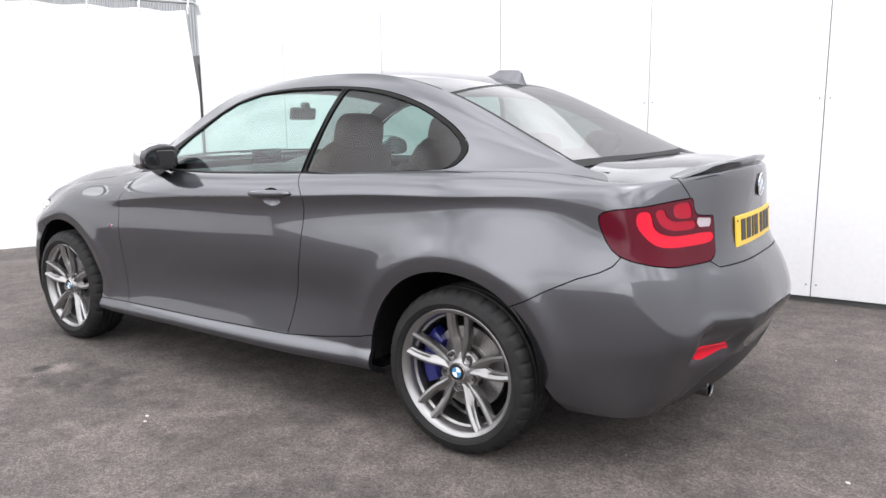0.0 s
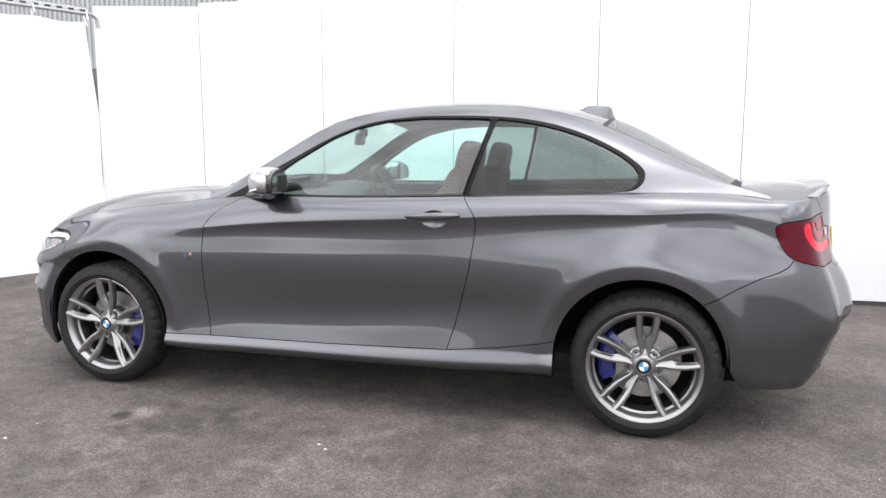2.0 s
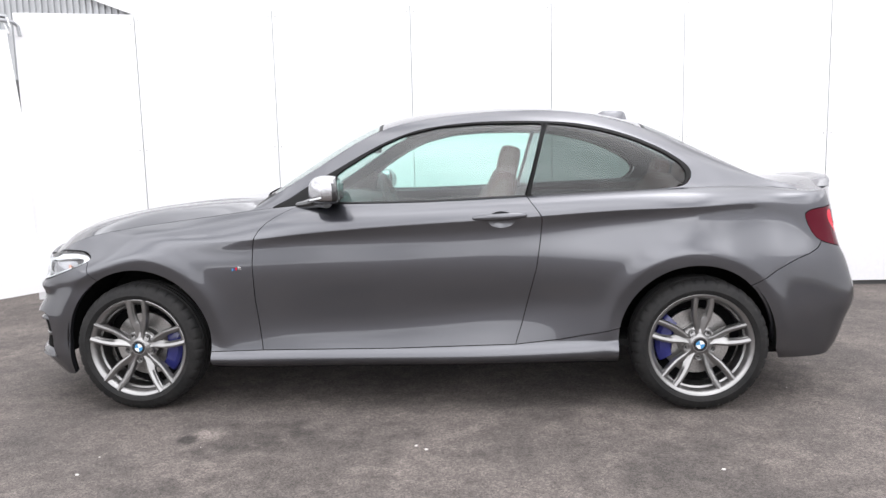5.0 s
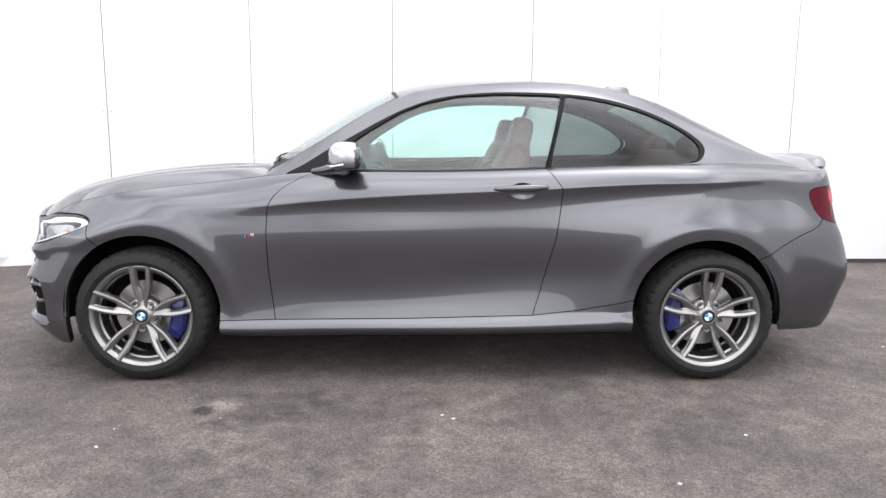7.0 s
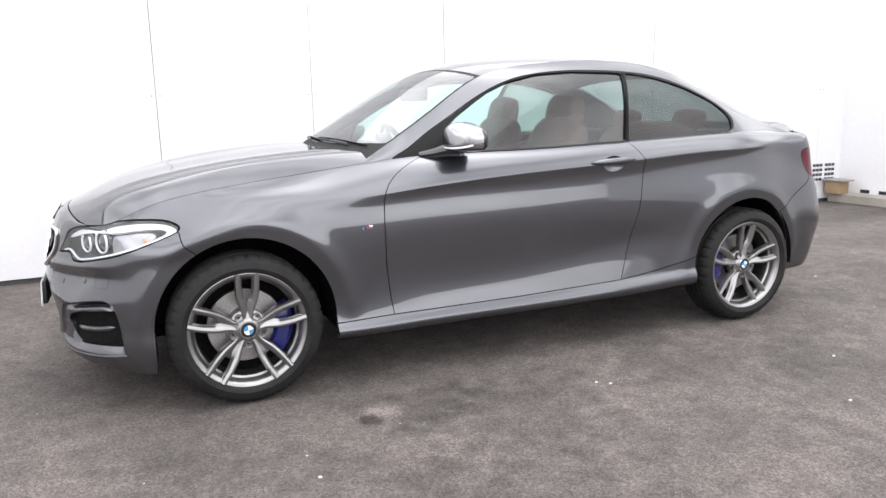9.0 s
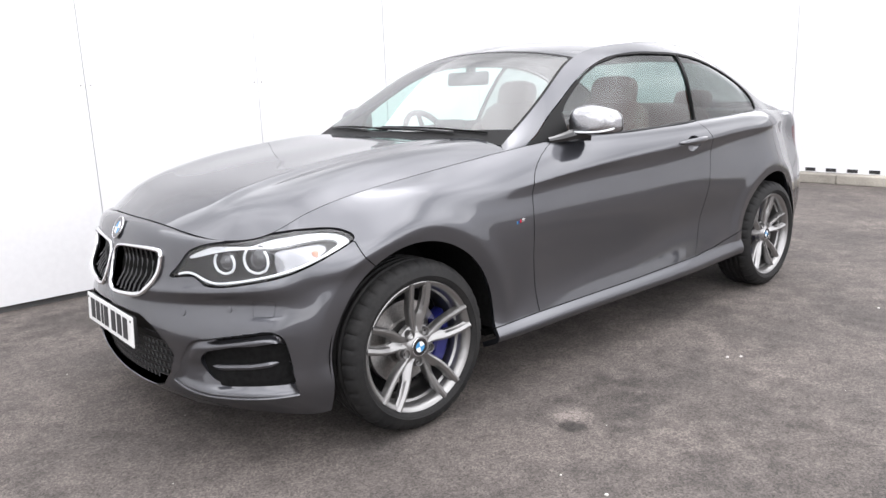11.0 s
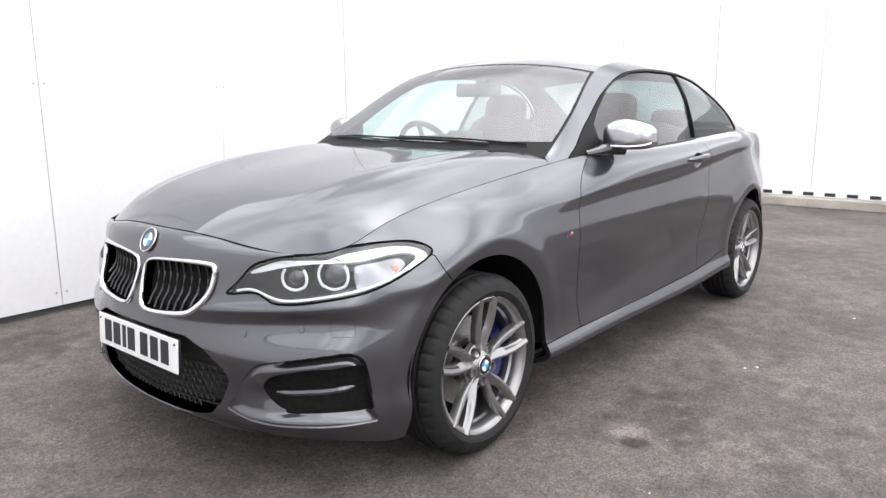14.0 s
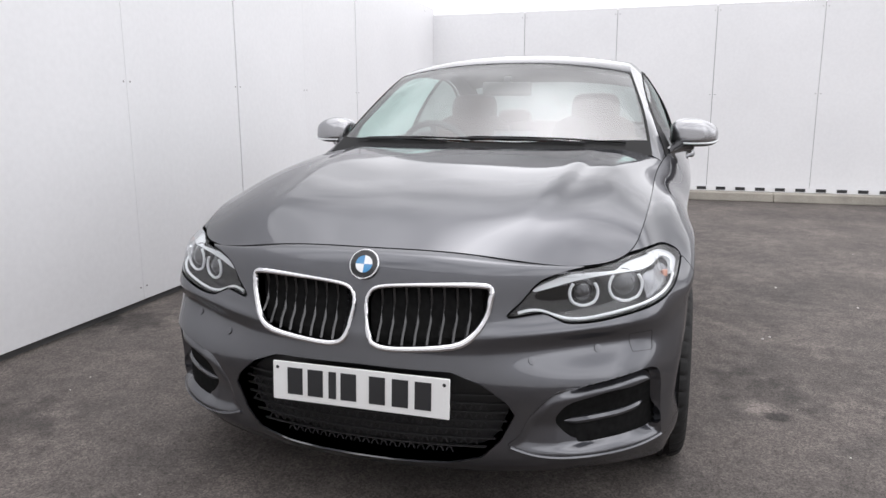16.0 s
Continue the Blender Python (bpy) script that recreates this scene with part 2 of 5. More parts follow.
# ---- materials ----
def mat(name, base, rough=0.5, metal=0.0, coat=0.0, grain=0.0, grain_scale=200.0, patch=0.0, patch_scale=3.0, bump=0.0, bump_scale=None, tint=None, coat_rough=0.03, rough_var=0.0):
    m = bpy.data.materials.new(name)
    m.use_nodes = True
    n, l = m.node_tree.nodes, m.node_tree.links
    b = n["Principled BSDF"]
    b.inputs["Roughness"].default_value, b.inputs["Metallic"].default_value = rough, metal
    b.inputs["Coat Weight"].default_value, b.inputs["Coat Roughness"].default_value = coat, coat_rough
    b.inputs["Base Color"].default_value = (*base, 1)
    tc = n.new("ShaderNodeTexCoord")

    def noise_tex(scale, detail=4.0):
        t = n.new("ShaderNodeTexNoise")
        t.inputs["Scale"].default_value, t.inputs["Detail"].default_value = scale, detail
        l.new(tc.outputs["Object"], t.inputs["Vector"])
        return t
    colour = None
    for amount, scale, other in ((patch, patch_scale, tint), (grain, grain_scale, None)):
        if amount:
            t = noise_tex(scale)
            ramp = n.new("ShaderNodeMapRange")
            ramp.inputs["From Min"].default_value, ramp.inputs["From Max"].default_value = 0.3, 0.7
            ramp.inputs["To Min"].default_value, ramp.inputs["To Max"].default_value = 0.0, 1.0
            l.new(t.outputs["Fac"], ramp.inputs["Value"])
            mix = n.new("ShaderNodeMix")
            mix.data_type = "RGBA"
            lo = [c * (1 - amount) for c in base]
            hi = [min(1, c * (1 + amount)) for c in (other or base)]
            if colour is None:
                mix.inputs["A"].default_value, mix.inputs["B"].default_value = (*lo, 1), (*hi, 1)
                l.new(ramp.outputs["Result"], mix.inputs["Factor"])
            else:
                mix.blend_type = "MULTIPLY"
                mix.inputs["Factor"].default_value = 1.0
                grey_mix = n.new("ShaderNodeMix")
                grey_mix.data_type = "RGBA"
                grey_mix.inputs["A"].default_value = (1 - amount,) * 3 + (1,)
                grey_mix.inputs["B"].default_value = (1 + amount,) * 3 + (1,)
                l.new(ramp.outputs["Result"], grey_mix.inputs["Factor"])
                l.new(colour, mix.inputs["A"])
                l.new(grey_mix.outputs["Result"], mix.inputs["B"])
            colour = mix.outputs["Result"]
    if colour:
        l.new(colour, b.inputs["Base Color"])
    if bump:
        t = noise_tex(bump_scale or grain_scale, 6.0)
        bp = n.new("ShaderNodeBump")
        bp.inputs["Strength"].default_value, bp.inputs["Distance"].default_value = bump, 0.004
        l.new(t.outputs["Fac"], bp.inputs["Height"])
        l.new(bp.outputs["Normal"], b.inputs["Normal"])
    if rough_var:
        t = noise_tex(patch_scale * 2)
        rr = n.new("ShaderNodeMapRange")
        rr.inputs["To Min"].default_value, rr.inputs["To Max"].default_value = rough - rough_var, rough + rough_var
        l.new(t.outputs["Fac"], rr.inputs["Value"])
        l.new(rr.outputs["Result"], b.inputs["Roughness"])
    return m


def glass(name, tint, gloss=0.07, rough=0.0):
    """Thin pane: tinted transmission with a Fresnel reflection."""
    m = bpy.data.materials.new(name)
    m.use_nodes = True
    n, l = m.node_tree.nodes, m.node_tree.links
    n.remove(n["Principled BSDF"])
    t, g, f, mx = n.new("ShaderNodeBsdfTransparent"), n.new("ShaderNodeBsdfGlossy"), n.new("ShaderNodeLayerWeight"), n.new("ShaderNodeMixShader")
    t.inputs["Color"].default_value = (*tint, 1)
    g.inputs["Roughness"].default_value, g.inputs["Color"].default_value = rough, (1, 1, 1, 1)
    up, add = n.new("ShaderNodeMath"), n.new("ShaderNodeMath")
    up.operation, add.operation = "POWER", "MULTIPLY_ADD"
    up.inputs[1].default_value, add.inputs[1].default_value, add.inputs[2].default_value = 4.0, 0.45, gloss
    l.new(f.outputs["Facing"], up.inputs[0])
    l.new(up.outputs["Value"], add.inputs[0])
    l.new(add.outputs["Value"], mx.inputs["Fac"])
    l.new(t.outputs["BSDF"], mx.inputs[1])
    l.new(g.outputs["BSDF"], mx.inputs[2])
    l.new(mx.outputs["Shader"], n["Material Output"].inputs["Surface"])
    return m


PAINT = mat("grey_metallic_paint", (0.068, 0.070, 0.080), 0.36, 0.85, coat=1.0, grain=0.10, grain_scale=1800.0, coat_rough=0.03)
PAINT.node_tree.nodes["Principled BSDF"].inputs["Specular Tint"].default_value = (0.25, 0.25, 0.26, 1)
PAINT.node_tree.nodes["Principled BSDF"].inputs["Coat IOR"].default_value = 1.80
BLACK = mat("black_plastic", (0.018, 0.018, 0.019), 0.45, grain=0.2, grain_scale=300)
TRIM = mat("satin_black_trim", (0.007, 0.007, 0.007), 0.55, grain=0.1, grain_scale=300)
TRIM.node_tree.nodes["Principled BSDF"].inputs["Specular IOR Level"].default_value = 0.15
LAMP_GREY = mat("grey_lamp_reflector", (0.25, 0.25, 0.26), 0.25, 0.7, grain=0.05, grain_scale=80)
LAMP_LENS = mat("smoked_projector_glass", (0.035, 0.035, 0.038), 0.06, 0.2, coat=1.0)
GLOSS_BLACK = mat("gloss_black_trim", (0.01, 0.01, 0.011), 0.12, coat=0.6)
VOID = mat("matt_black_underbody", (0.009, 0.009, 0.009), 0.9, grain=0.3, grain_scale=60)
VOID.node_tree.nodes["Principled BSDF"].inputs["Specular IOR Level"].default_value = 0.05
REFLECTOR = mat("bright_lamp_reflector", (0.30, 0.30, 0.31), 0.25, 0.9)
DARK_CHROME = mat("dark_chrome", (0.16, 0.16, 0.165), 0.22, 1.0)
MESH_PLASTIC = mat("black_mesh_plastic", (0.014, 0.014, 0.015), 0.42, grain=0.2, grain_scale=300)
CHROME = mat("satin_chrome", (0.78, 0.78, 0.79), 0.16, 1.0)
SATIN = mat("satin_silver_mirror_cap", (0.40, 0.40, 0.41), 0.22, 1.0)
ALLOY = mat("ferric_grey_alloy", (0.29, 0.286, 0.282), 0.34, 0.92, coat=0.5, grain=0.06, grain_scale=900)
DISC = mat("brake_disc_steel", (0.42, 0.41, 0.40), 0.38, 1.0, grain=0.2, grain_scale=120, patch=0.1, patch_scale=20)
CALIPER = mat("blue_caliper_paint", (0.014, 0.017, 0.13), 0.35, coat=0.5)
RUBBER = mat("tyre_rubber", (0.010, 0.010, 0.0105), 0.7, grain=0.25, grain_scale=90, patch=0.2, patch_scale=9, tint=(0.013, 0.0125, 0.012), bump=0.15, bump_scale=400)
CLEAR = glass("clear_lamp_lens", (0.95, 0.96, 0.97))
SIDE_GLASS = glass("green_tinted_side_glass", (0.67, 0.89, 0.835))
DARK_GLASS = glass("dark_tinted_rear_glass", (0.34, 0.41, 0.39), 0.035)
REAR_SCREEN = glass("tinted_rear_screen", (0.30, 0.35, 0.34), 0.14)
SCREEN_GLASS = glass("windscreen_glass", (0.74, 0.84, 0.81), 0.15)
RED_LENS = mat("red_lamp_lens", (0.080, 0.001, 0.009), 0.10)
RED_MID = mat("red_brake_lens", (0.33, 0.004, 0.02), 0.12)
RED_BAR = mat("bright_red_light_bar", (0.70, 0.008, 0.030), 0.2)
WHITE_LENS = mat("clear_reverse_lens", (0.42, 0.36, 0.38), 0.15, coat=1.0)
AMBER = mat("amber_reflector", (0.70, 0.33, 0.22), 0.25, coat=0.8)
LEATHER = mat("red_brown_leather", (0.095, 0.028, 0.022), 0.5, grain=0.15, grain_scale=220, bump=0.25, bump_scale=260)
DASH = mat("dark_dashboard_plastic", (0.028, 0.028, 0.03), 0.6, grain=0.2, grain_scale=400, bump=0.2, bump_scale=500)
LINER = mat("grey_headlining_cloth", (0.16, 0.16, 0.16), 0.9, grain=0.1, grain_scale=500)
CARPET = mat("black_carpet", (0.012, 0.012, 0.012), 0.95, grain=0.3, grain_scale=300)
PLATE_W = mat("white_reflective_plate", (0.80, 0.80, 0.79), 0.4, grain=0.03, grain_scale=300)
PLATE_Y = mat("yellow_reflective_plate", (0.80, 0.52, 0.03), 0.4, grain=0.03, grain_scale=300)
for m in (RED_LENS, RED_MID, RED_BAR):
    m.node_tree.nodes["Principled BSDF"].inputs["Specular IOR Level"].default_value = 0.25
BADGE_BLUE = mat("blue_enamel", (0.05, 0.24, 0.48), 0.2, coat=1.0)
BADGE_WHITE = mat("white_enamel", (0.80, 0.82, 0.83), 0.2, coat=1.0)
ASPHALT = mat("worn_asphalt", (0.090, 0.0775, 0.0710), 0.86, grain=0.22, grain_scale=9, patch=0.25, patch_scale=1.7, tint=(0.099, 0.0845, 0.0765), bump=0.7, bump_scale=230, rough_var=0.08)
STONE = mat("pale_grit", (0.55, 0.53, 0.50), 0.8)
BOARD = mat("white_painted_board", (0.80, 0.80, 0.81), 0.48, grain=0.02, grain_scale=30, patch=0.025, patch_scale=1.1, bump=0.05, bump_scale=14)
FRAME = mat("dark_wall_frame", (0.10, 0.10, 0.10), 0.8, patch=0.2, patch_scale=3)
BANNER = mat("white_vinyl_sheet", (0.82, 0.82, 0.82), 0.55, patch=0.02, patch_scale=2)
STEEL = mat("grey_galvanised_steel", (0.36, 0.37, 0.38), 0.45, 0.7, patch=0.15, patch_scale=6, grain=0.1, grain_scale=60)
CLADDING = mat("grey_corrugated_cladding", (0.42, 0.43, 0.44), 0.5, 0.3, patch=0.08, patch_scale=1.5)
CONCRETE = mat("weathered_concrete", (0.36, 0.335, 0.29), 0.85, grain=0.15, grain_scale=70, patch=0.25, patch_scale=2.5, bump=0.4, bump_scale=60)
SCREW = mat("zinc_screw", (0.25, 0.24, 0.23), 0.5, 0.8)
CARDBOARD = mat("brown_cardboard", (0.36, 0.25, 0.15), 0.8, grain=0.1, grain_scale=60)
SLATE = mat("grey_slate_lid", (0.28, 0.28, 0.28), 0.7, grain=0.2, grain_scale=40)
STRIP_BLACK = mat("black_marker_tape", (0.02, 0.02, 0.022), 0.5)


def add_stains(m, spots):
    """Soft-edged damp patches, and paler spots where strength exceeds 1: (x, y, radius, strength), broken up by noise.
    """
    n, l = m.node_tree.nodes, m.node_tree.links
    b = n["Principled BSDF"]
    src = b.inputs["Base Color"].links[0].from_socket
    tc = n.new("ShaderNodeTexCoord")
    nz = n.new("ShaderNodeTexNoise")
    nz.inputs["Scale"].default_value, nz.inputs["Detail"].default_value = 9.0, 5.0
    l.new(tc.outputs["Object"], nz.inputs["Vector"])
    for x, y, r, k in spots:
        d = n.new("ShaderNodeVectorMath")
        d.operation = "DISTANCE"
        d.inputs[1].default_value = (x, y, 0)
        l.new(tc.outputs["Object"], d.inputs[0])
        j = n.new("ShaderNodeMath")
        j.operation = "MULTIPLY_ADD"
        j.inputs[1].default_value, j.inputs[2].default_value = r * 1.6, -0.8 * r
        l.new(nz.outputs["Fac"], j.inputs[0])
        e = n.new("ShaderNodeMath")
        l.new(d.outputs["Value"], e.inputs[0])
        l.new(j.outputs["Value"], e.inputs[1])
        mr = n.new("ShaderNodeMapRange")
        mr.interpolation_type = "SMOOTHSTEP"
        mr.inputs["From Min"].default_value, mr.inputs["From Max"].default_value = r * 0.35, r * 1.1
        mr.inputs["To Min"].default_value, mr.inputs["To Max"].default_value = k, 1.0
        l.new(e.outputs["Value"], mr.inputs["Value"])
        mx = n.new("ShaderNodeMix")
        mx.data_type, mx.blend_type = "RGBA", "MULTIPLY"
        mx.inputs["Factor"].default_value = 1.0
        l.new(src, mx.inputs["A"])
        l.new(mr.outputs["Result"], mx.inputs["B"])
        src = mx.outputs["Result"]
    l.new(src, b.inputs["Base Color"])


RUBBER.node_tree.nodes["Principled BSDF"].inputs["Specular IOR Level"].default_value = 0.3


def chippings(m):
    """Stone chips set in the binder: each cell its own shade, with worn patches between."""
    n, l = m.node_tree.nodes, m.node_tree.links
    b = n["Principled BSDF"]
    src = b.inputs["Base Color"].links[0].from_socket
    tc = n.new("ShaderNodeTexCoord")
    for scale, lo, hi in ((190.0, 0.56, 1.52), (75.0, 0.82, 1.20)):
        cell = n.new("ShaderNodeTexVoronoi")
        cell.inputs["Scale"].default_value = scale
        l.new(tc.outputs["Object"], cell.inputs["Vector"])
        one, mr, mx = n.new("ShaderNodeSeparateColor"), n.new("ShaderNodeMapRange"), n.new("ShaderNodeMix")
        l.new(cell.outputs["Color"], one.inputs["Color"])
        l.new(one.outputs["Red"], mr.inputs["Value"])
        mr.inputs["To Min"].default_value, mr.inputs["To Max"].default_value = lo, hi
        mx.data_type, mx.blend_type = "RGBA", "MULTIPLY"
        mx.inputs["Factor"].default_value = 1.0
        l.new(src, mx.inputs["A"])
        l.new(mr.outputs["Result"], mx.inputs["B"])
        src = mx.outputs["Result"]
    l.new(src, b.inputs["Base Color"])


chippings(ASPHALT)
add_stains(ASPHALT, ((0.389, -1.232, 0.06, 0.30), (0.66, -1.20, 0.26, 0.62), (0.95, -1.45, 0.5, 0.75), (-0.6, 1.6, 0.35, 0.6), (0.75, 2.05, 0.25, 0.45), (0.55, -2.2, 0.6, 0.88), (2.6, -1.9, 0.8, 0.86), (0.46, -1.18, 0.10, 1.9), (0.60, -1.10, 0.22, 1.25), (0.71, 2.28, 0.16, 0.5), (-1.6, -0.2, 0.7, 0.85), (4.2, -0.8, 0.9, 0.88), (1.9, -1.2, 0.4, 0.85)))


# ---- mesh helpers ----
def link(name, mesh, material, parent=None, label=""):
    ob = new(name, mesh)
    if material and not mesh.materials:
        mesh.materials.append(material)
    if parent:
        ob.parent = parent
    if label:
        ob["label"] = label
    return ob


def part(name, bm, material, parent=None, label="", smooth_it=True, loc=None):
    me = bpy.data.meshes.new(name)
    bm.normal_update()
    bm.to_mesh(me)
    bm.free()
    if smooth_it:
        me.shade_smooth()
        me.set_sharp_from_angle(angle=radians(35))
    ob = link(name, me, material, parent, label)
    if loc is not None:
        ob.location = loc
    return ob


def thing(name, label, category, group="", loc=(0, 0, 0)):
    ob = new(name)
    ob.location = loc
    ob.empty_display_size = 0.2
    return tagged(ob, label, category, group)


def box(cx, cy, cz, sx, sy, sz, bevel=0.0, seg=2, bm=None, m=None):
    own = bmesh.new()
    bmesh.ops.create_cube(own, size=1.0)
    bmesh.ops.scale(own, vec=(sx, sy, sz), verts=own.verts)
    if bevel:
        bmesh.ops.bevel(own, geom=own.edges[:], offset=bevel, segments=seg, affect="EDGES", profile=0.5)
    bmesh.ops.transform(own, matrix=(m or Matrix()) if m else Matrix.Translation((cx, cy, cz)), verts=own.verts)
    if m:
        bmesh.ops.translate(own, vec=(cx, cy, cz), verts=own.verts)
    if bm is None:
        return own
    me = bpy.data.meshes.new("tmp")
    own.to_mesh(me)
    own.free()
    bm.from_mesh(me)
    bpy.data.meshes.remove(me)
    return bm


def lathe(profile, segments=64, axis="y", closed=False):
    """Turn a profile of (radius, along) about an axis."""
    bm = bmesh.new()
    rings = []
    for r, a in profile:
        ring = []
        for i in range(segments):
            t = 2 * math.pi * i / segments
            c, s = r * math.cos(t), r * math.sin(t)
            ring.append(bm.verts.new({"y": (c, a, s), "z": (c, s, a), "x": (a, c, s)}[axis]))
        rings.append(ring)
    pairs = list(zip(rings, rings[1:])) + ([(rings[-1], rings[0])] if closed else [])
    for a, b in pairs:
        for i in range(segments):
            j = (i + 1) % segments
            bm.faces.new((a[i], a[j], b[j], b[i]))
    bmesh.ops.recalc_face_normals(bm, faces=bm.faces[:])
    return bm


def tube(points, radius, sides=8, taper=None, cap=True, closed=False):
    """A round bar along a line of points."""
    bm = bmesh.new()
    pts = [Vector(p) for p in points]
    rings, n = [], len(pts)
    up = Vector((0, 0, 1))
    for i, p in enumerate(pts):
        a, b = pts[(i - 1) % n if closed else max(i - 1, 0)], pts[(i + 1) % n if closed else min(i + 1, n - 1)]
        d = (b - a).normalized()
        s = d.cross(up)
        s = s.normalized() if s.length > 1e-4 else Vector((1, 0, 0))
        t = s.cross(d).normalized()
        r = radius if taper is None else taper[i]
        rings.append([bm.verts.new(p + (s * math.cos(k) + t * math.sin(k)) * r) for k in (2 * math.pi * j / sides for j in range(sides))])
    for a, b in list(zip(rings, rings[1:])) + ([(rings[-1], rings[0])] if closed else []):
        for j in range(sides):
            k = (j + 1) % sides
            bm.faces.new((a[j], a[k], b[k], b[j]))
    if cap and not closed:
        bm.faces.new(rings[0])
        bm.faces.new(rings[-1][::-1])
    bmesh.ops.recalc_face_normals(bm, faces=bm.faces[:])
    return bm


def signed(px, pz, poly):
    """Signed distance to a closed polygon: negative inside."""
    poly = np.asarray(poly, float)
    d = np.full(px.shape, 1e9)
    inside = np.zeros(px.shape, bool)
    for (x0, z0), (x1, z1) in zip(poly, np.roll(poly, -1, axis=0)):
        ex, ez = x1 - x0, z1 - z0
        t = np.clip(((px - x0) * ex + (pz - z0) * ez) / max(ex * ex + ez * ez, 1e-12), 0, 1)
        d = np.minimum(d, np.hypot(px - x0 - t * ex, pz - z0 - t * ez))
        cross = (z0 > pz) != (z1 > pz)
        with np.errstate(divide="ignore", invalid="ignore"):
            inside ^= cross & (px < ex * (pz - z0) / (z1 - z0 if z1 != z0 else 1e-12) + x0)
    return np.where(inside, -d, d)


def rounded(poly, n=8, closed=True):
    """A polygon drawn smoothly through its corner points."""
    p = np.asarray(poly, float)
    out = []
    m = len(p)
    for i in range(m):
        a, b, c, d = p[i - 1], p[i], p[(i + 1) % m], p[(i + 2) % m]
        for k in range(n):
            t = k / n
            out.append(0.5 * (2 * b + (c - a) * t + (2 * a - 5 * b + 4 * c - d) * t * t + (3 * b - a - 3 * c + d) * t ** 3))
    return np.array(out)


class Sheet:
    """A piece of skin: points, outward normals and faces, cut along signed fields."""

    def __init__(self, p, n, faces):
        self.p, self.n, self.f = p, n, faces

    @staticmethod
    def grid(p, flip=False):
        n = grid_normals(p)
        a, b = p.shape[:2]
        i = np.arange(a * b).reshape(a, b)
        q = np.stack([i[:-1, :-1], i[1:, :-1], i[1:, 1:], i[:-1, 1:]], -1).reshape(-1, 4)
        if flip:
            n, q = -n, q[:, ::-1]
        return Sheet(p.reshape(-1, 3), n.reshape(-1, 3), [tuple(r) for r in q.tolist()])

    def cut(self, field, gap=0.0):
        """Keep where field(x, w, z) < -gap."""
        s = field(self.p[:, 0], self.p[:, 1], self.p[:, 2]) + gap
        keep = s < 0
        pts, nor, made, faces = list(self.p), list(self.n), {}, []

        def between(i, j):
            key = (min(i, j), max(i, j))
            if key not in made:
                t = s[i] / (s[i] - s[j])
                pts.append(self.p[i] + (self.p[j] - self.p[i]) * t)
                nor.append(self.n[i] + (self.n[j] - self.n[i]) * t)
                made[key] = len(pts) - 1
            return made[key]
        for f in self.f:
            ins = [keep[i] for i in f]
            if all(ins):
                faces.append(f)
            elif any(ins):
                out = []
                for k, i in enumerate(f):
                    j = f[(k + 1) % len(f)]
                    if keep[i]:
                        out.append(i)
                    if keep[i] != keep[j]:
                        out.append(between(i, j))
                if len(out) > 2:
                    faces.append(tuple(out))
        used = sorted({i for f in faces for i in f})
        where = {o: k for k, o in enumerate(used)}
        return Sheet(np.array([pts[i] for i in used]).reshape(-1, 3), np.array([nor[i] for i in used]).reshape(-1, 3), [tuple(where[i] for i in f) for f in faces])

    def moved(self, d):
        return Sheet(self.p + self.n * d, self.n, self.f)

    def rim(self):
        seen = {}
        for f in self.f:
            for k, i in enumerate(f):
                j = f[(k + 1) % len(f)]
                seen[(i, j)] = 1
        return [(i, j) for i, j in seen if (j, i) not in seen and max(abs(self.p[i][1]), abs(self.p[j][1])) > 1e-4]

    def mesh(self, name, side=-1, depth=0.012, both=False):
        """A mesh on the side given (-1 left, 1 right), with edges turned in by depth; both: also its mirror image."""
        p, n, faces = self.p, self.n, list(self.f)
        if depth:
            extra_p, extra_n, k = [], [], len(p)
            for i, j in self.rim():
                a, b = p[i], p[j]
                if both and abs(a[1]) < 3e-3 and abs(b[1]) < 3e-3:
                    continue
                o = np.cross(b - a, n[i] + n[j])
                o = o / max(np.linalg.norm(o), 1e-9)
                extra_p += [a, b, b - n[j] * depth, a - n[i] * depth]
                extra_n += [o] * 4
                faces.append((k + 1, k, k + 3, k + 2))
                k += 4
            if extra_p:
                p, n = np.concatenate([p, extra_p]), np.concatenate([n, extra_n])
        sets = [(p * (1, side, 1), n * (1, side, 1), faces if side > 0 else [f[::-1] for f in faces])]
        if both:
            sets.append((p * (1, -side, 1), n * (1, -side, 1), faces if side < 0 else [f[::-1] for f in faces]))
        pts, nor, fs = [], [], []
        for pp, nn, ff in sets:
            fs += [tuple(i + sum(len(q) for q in pts) for i in f) for f in ff]
            pts.append(pp)
            nor.append(nn)
        pts, nor = np.concatenate(pts), np.concatenate(nor)
        me = bpy.data.meshes.new(name)
        me.from_pydata(pts.tolist(), [], fs)
        me.update()
        me.shade_smooth()
        nor = nor / np.maximum(np.linalg.norm(nor, axis=1, keepdims=True), 1e-9)
        me.normals_split_custom_set_from_vertices(nor.tolist())
        return me


# ---- the yard ----
def ground():
    bm = bmesh.new()
    bmesh.ops.create_grid(bm, x_segments=2, y_segments=2, size=400)
    tagged(part("ground", bm, ASPHALT, smooth_it=False), "worn brown-grey asphalt yard with damp stains", "ground", kind="structure")


BACK_Y, REAR_X, FENCE_X = 2.18, 7.55, -2.8


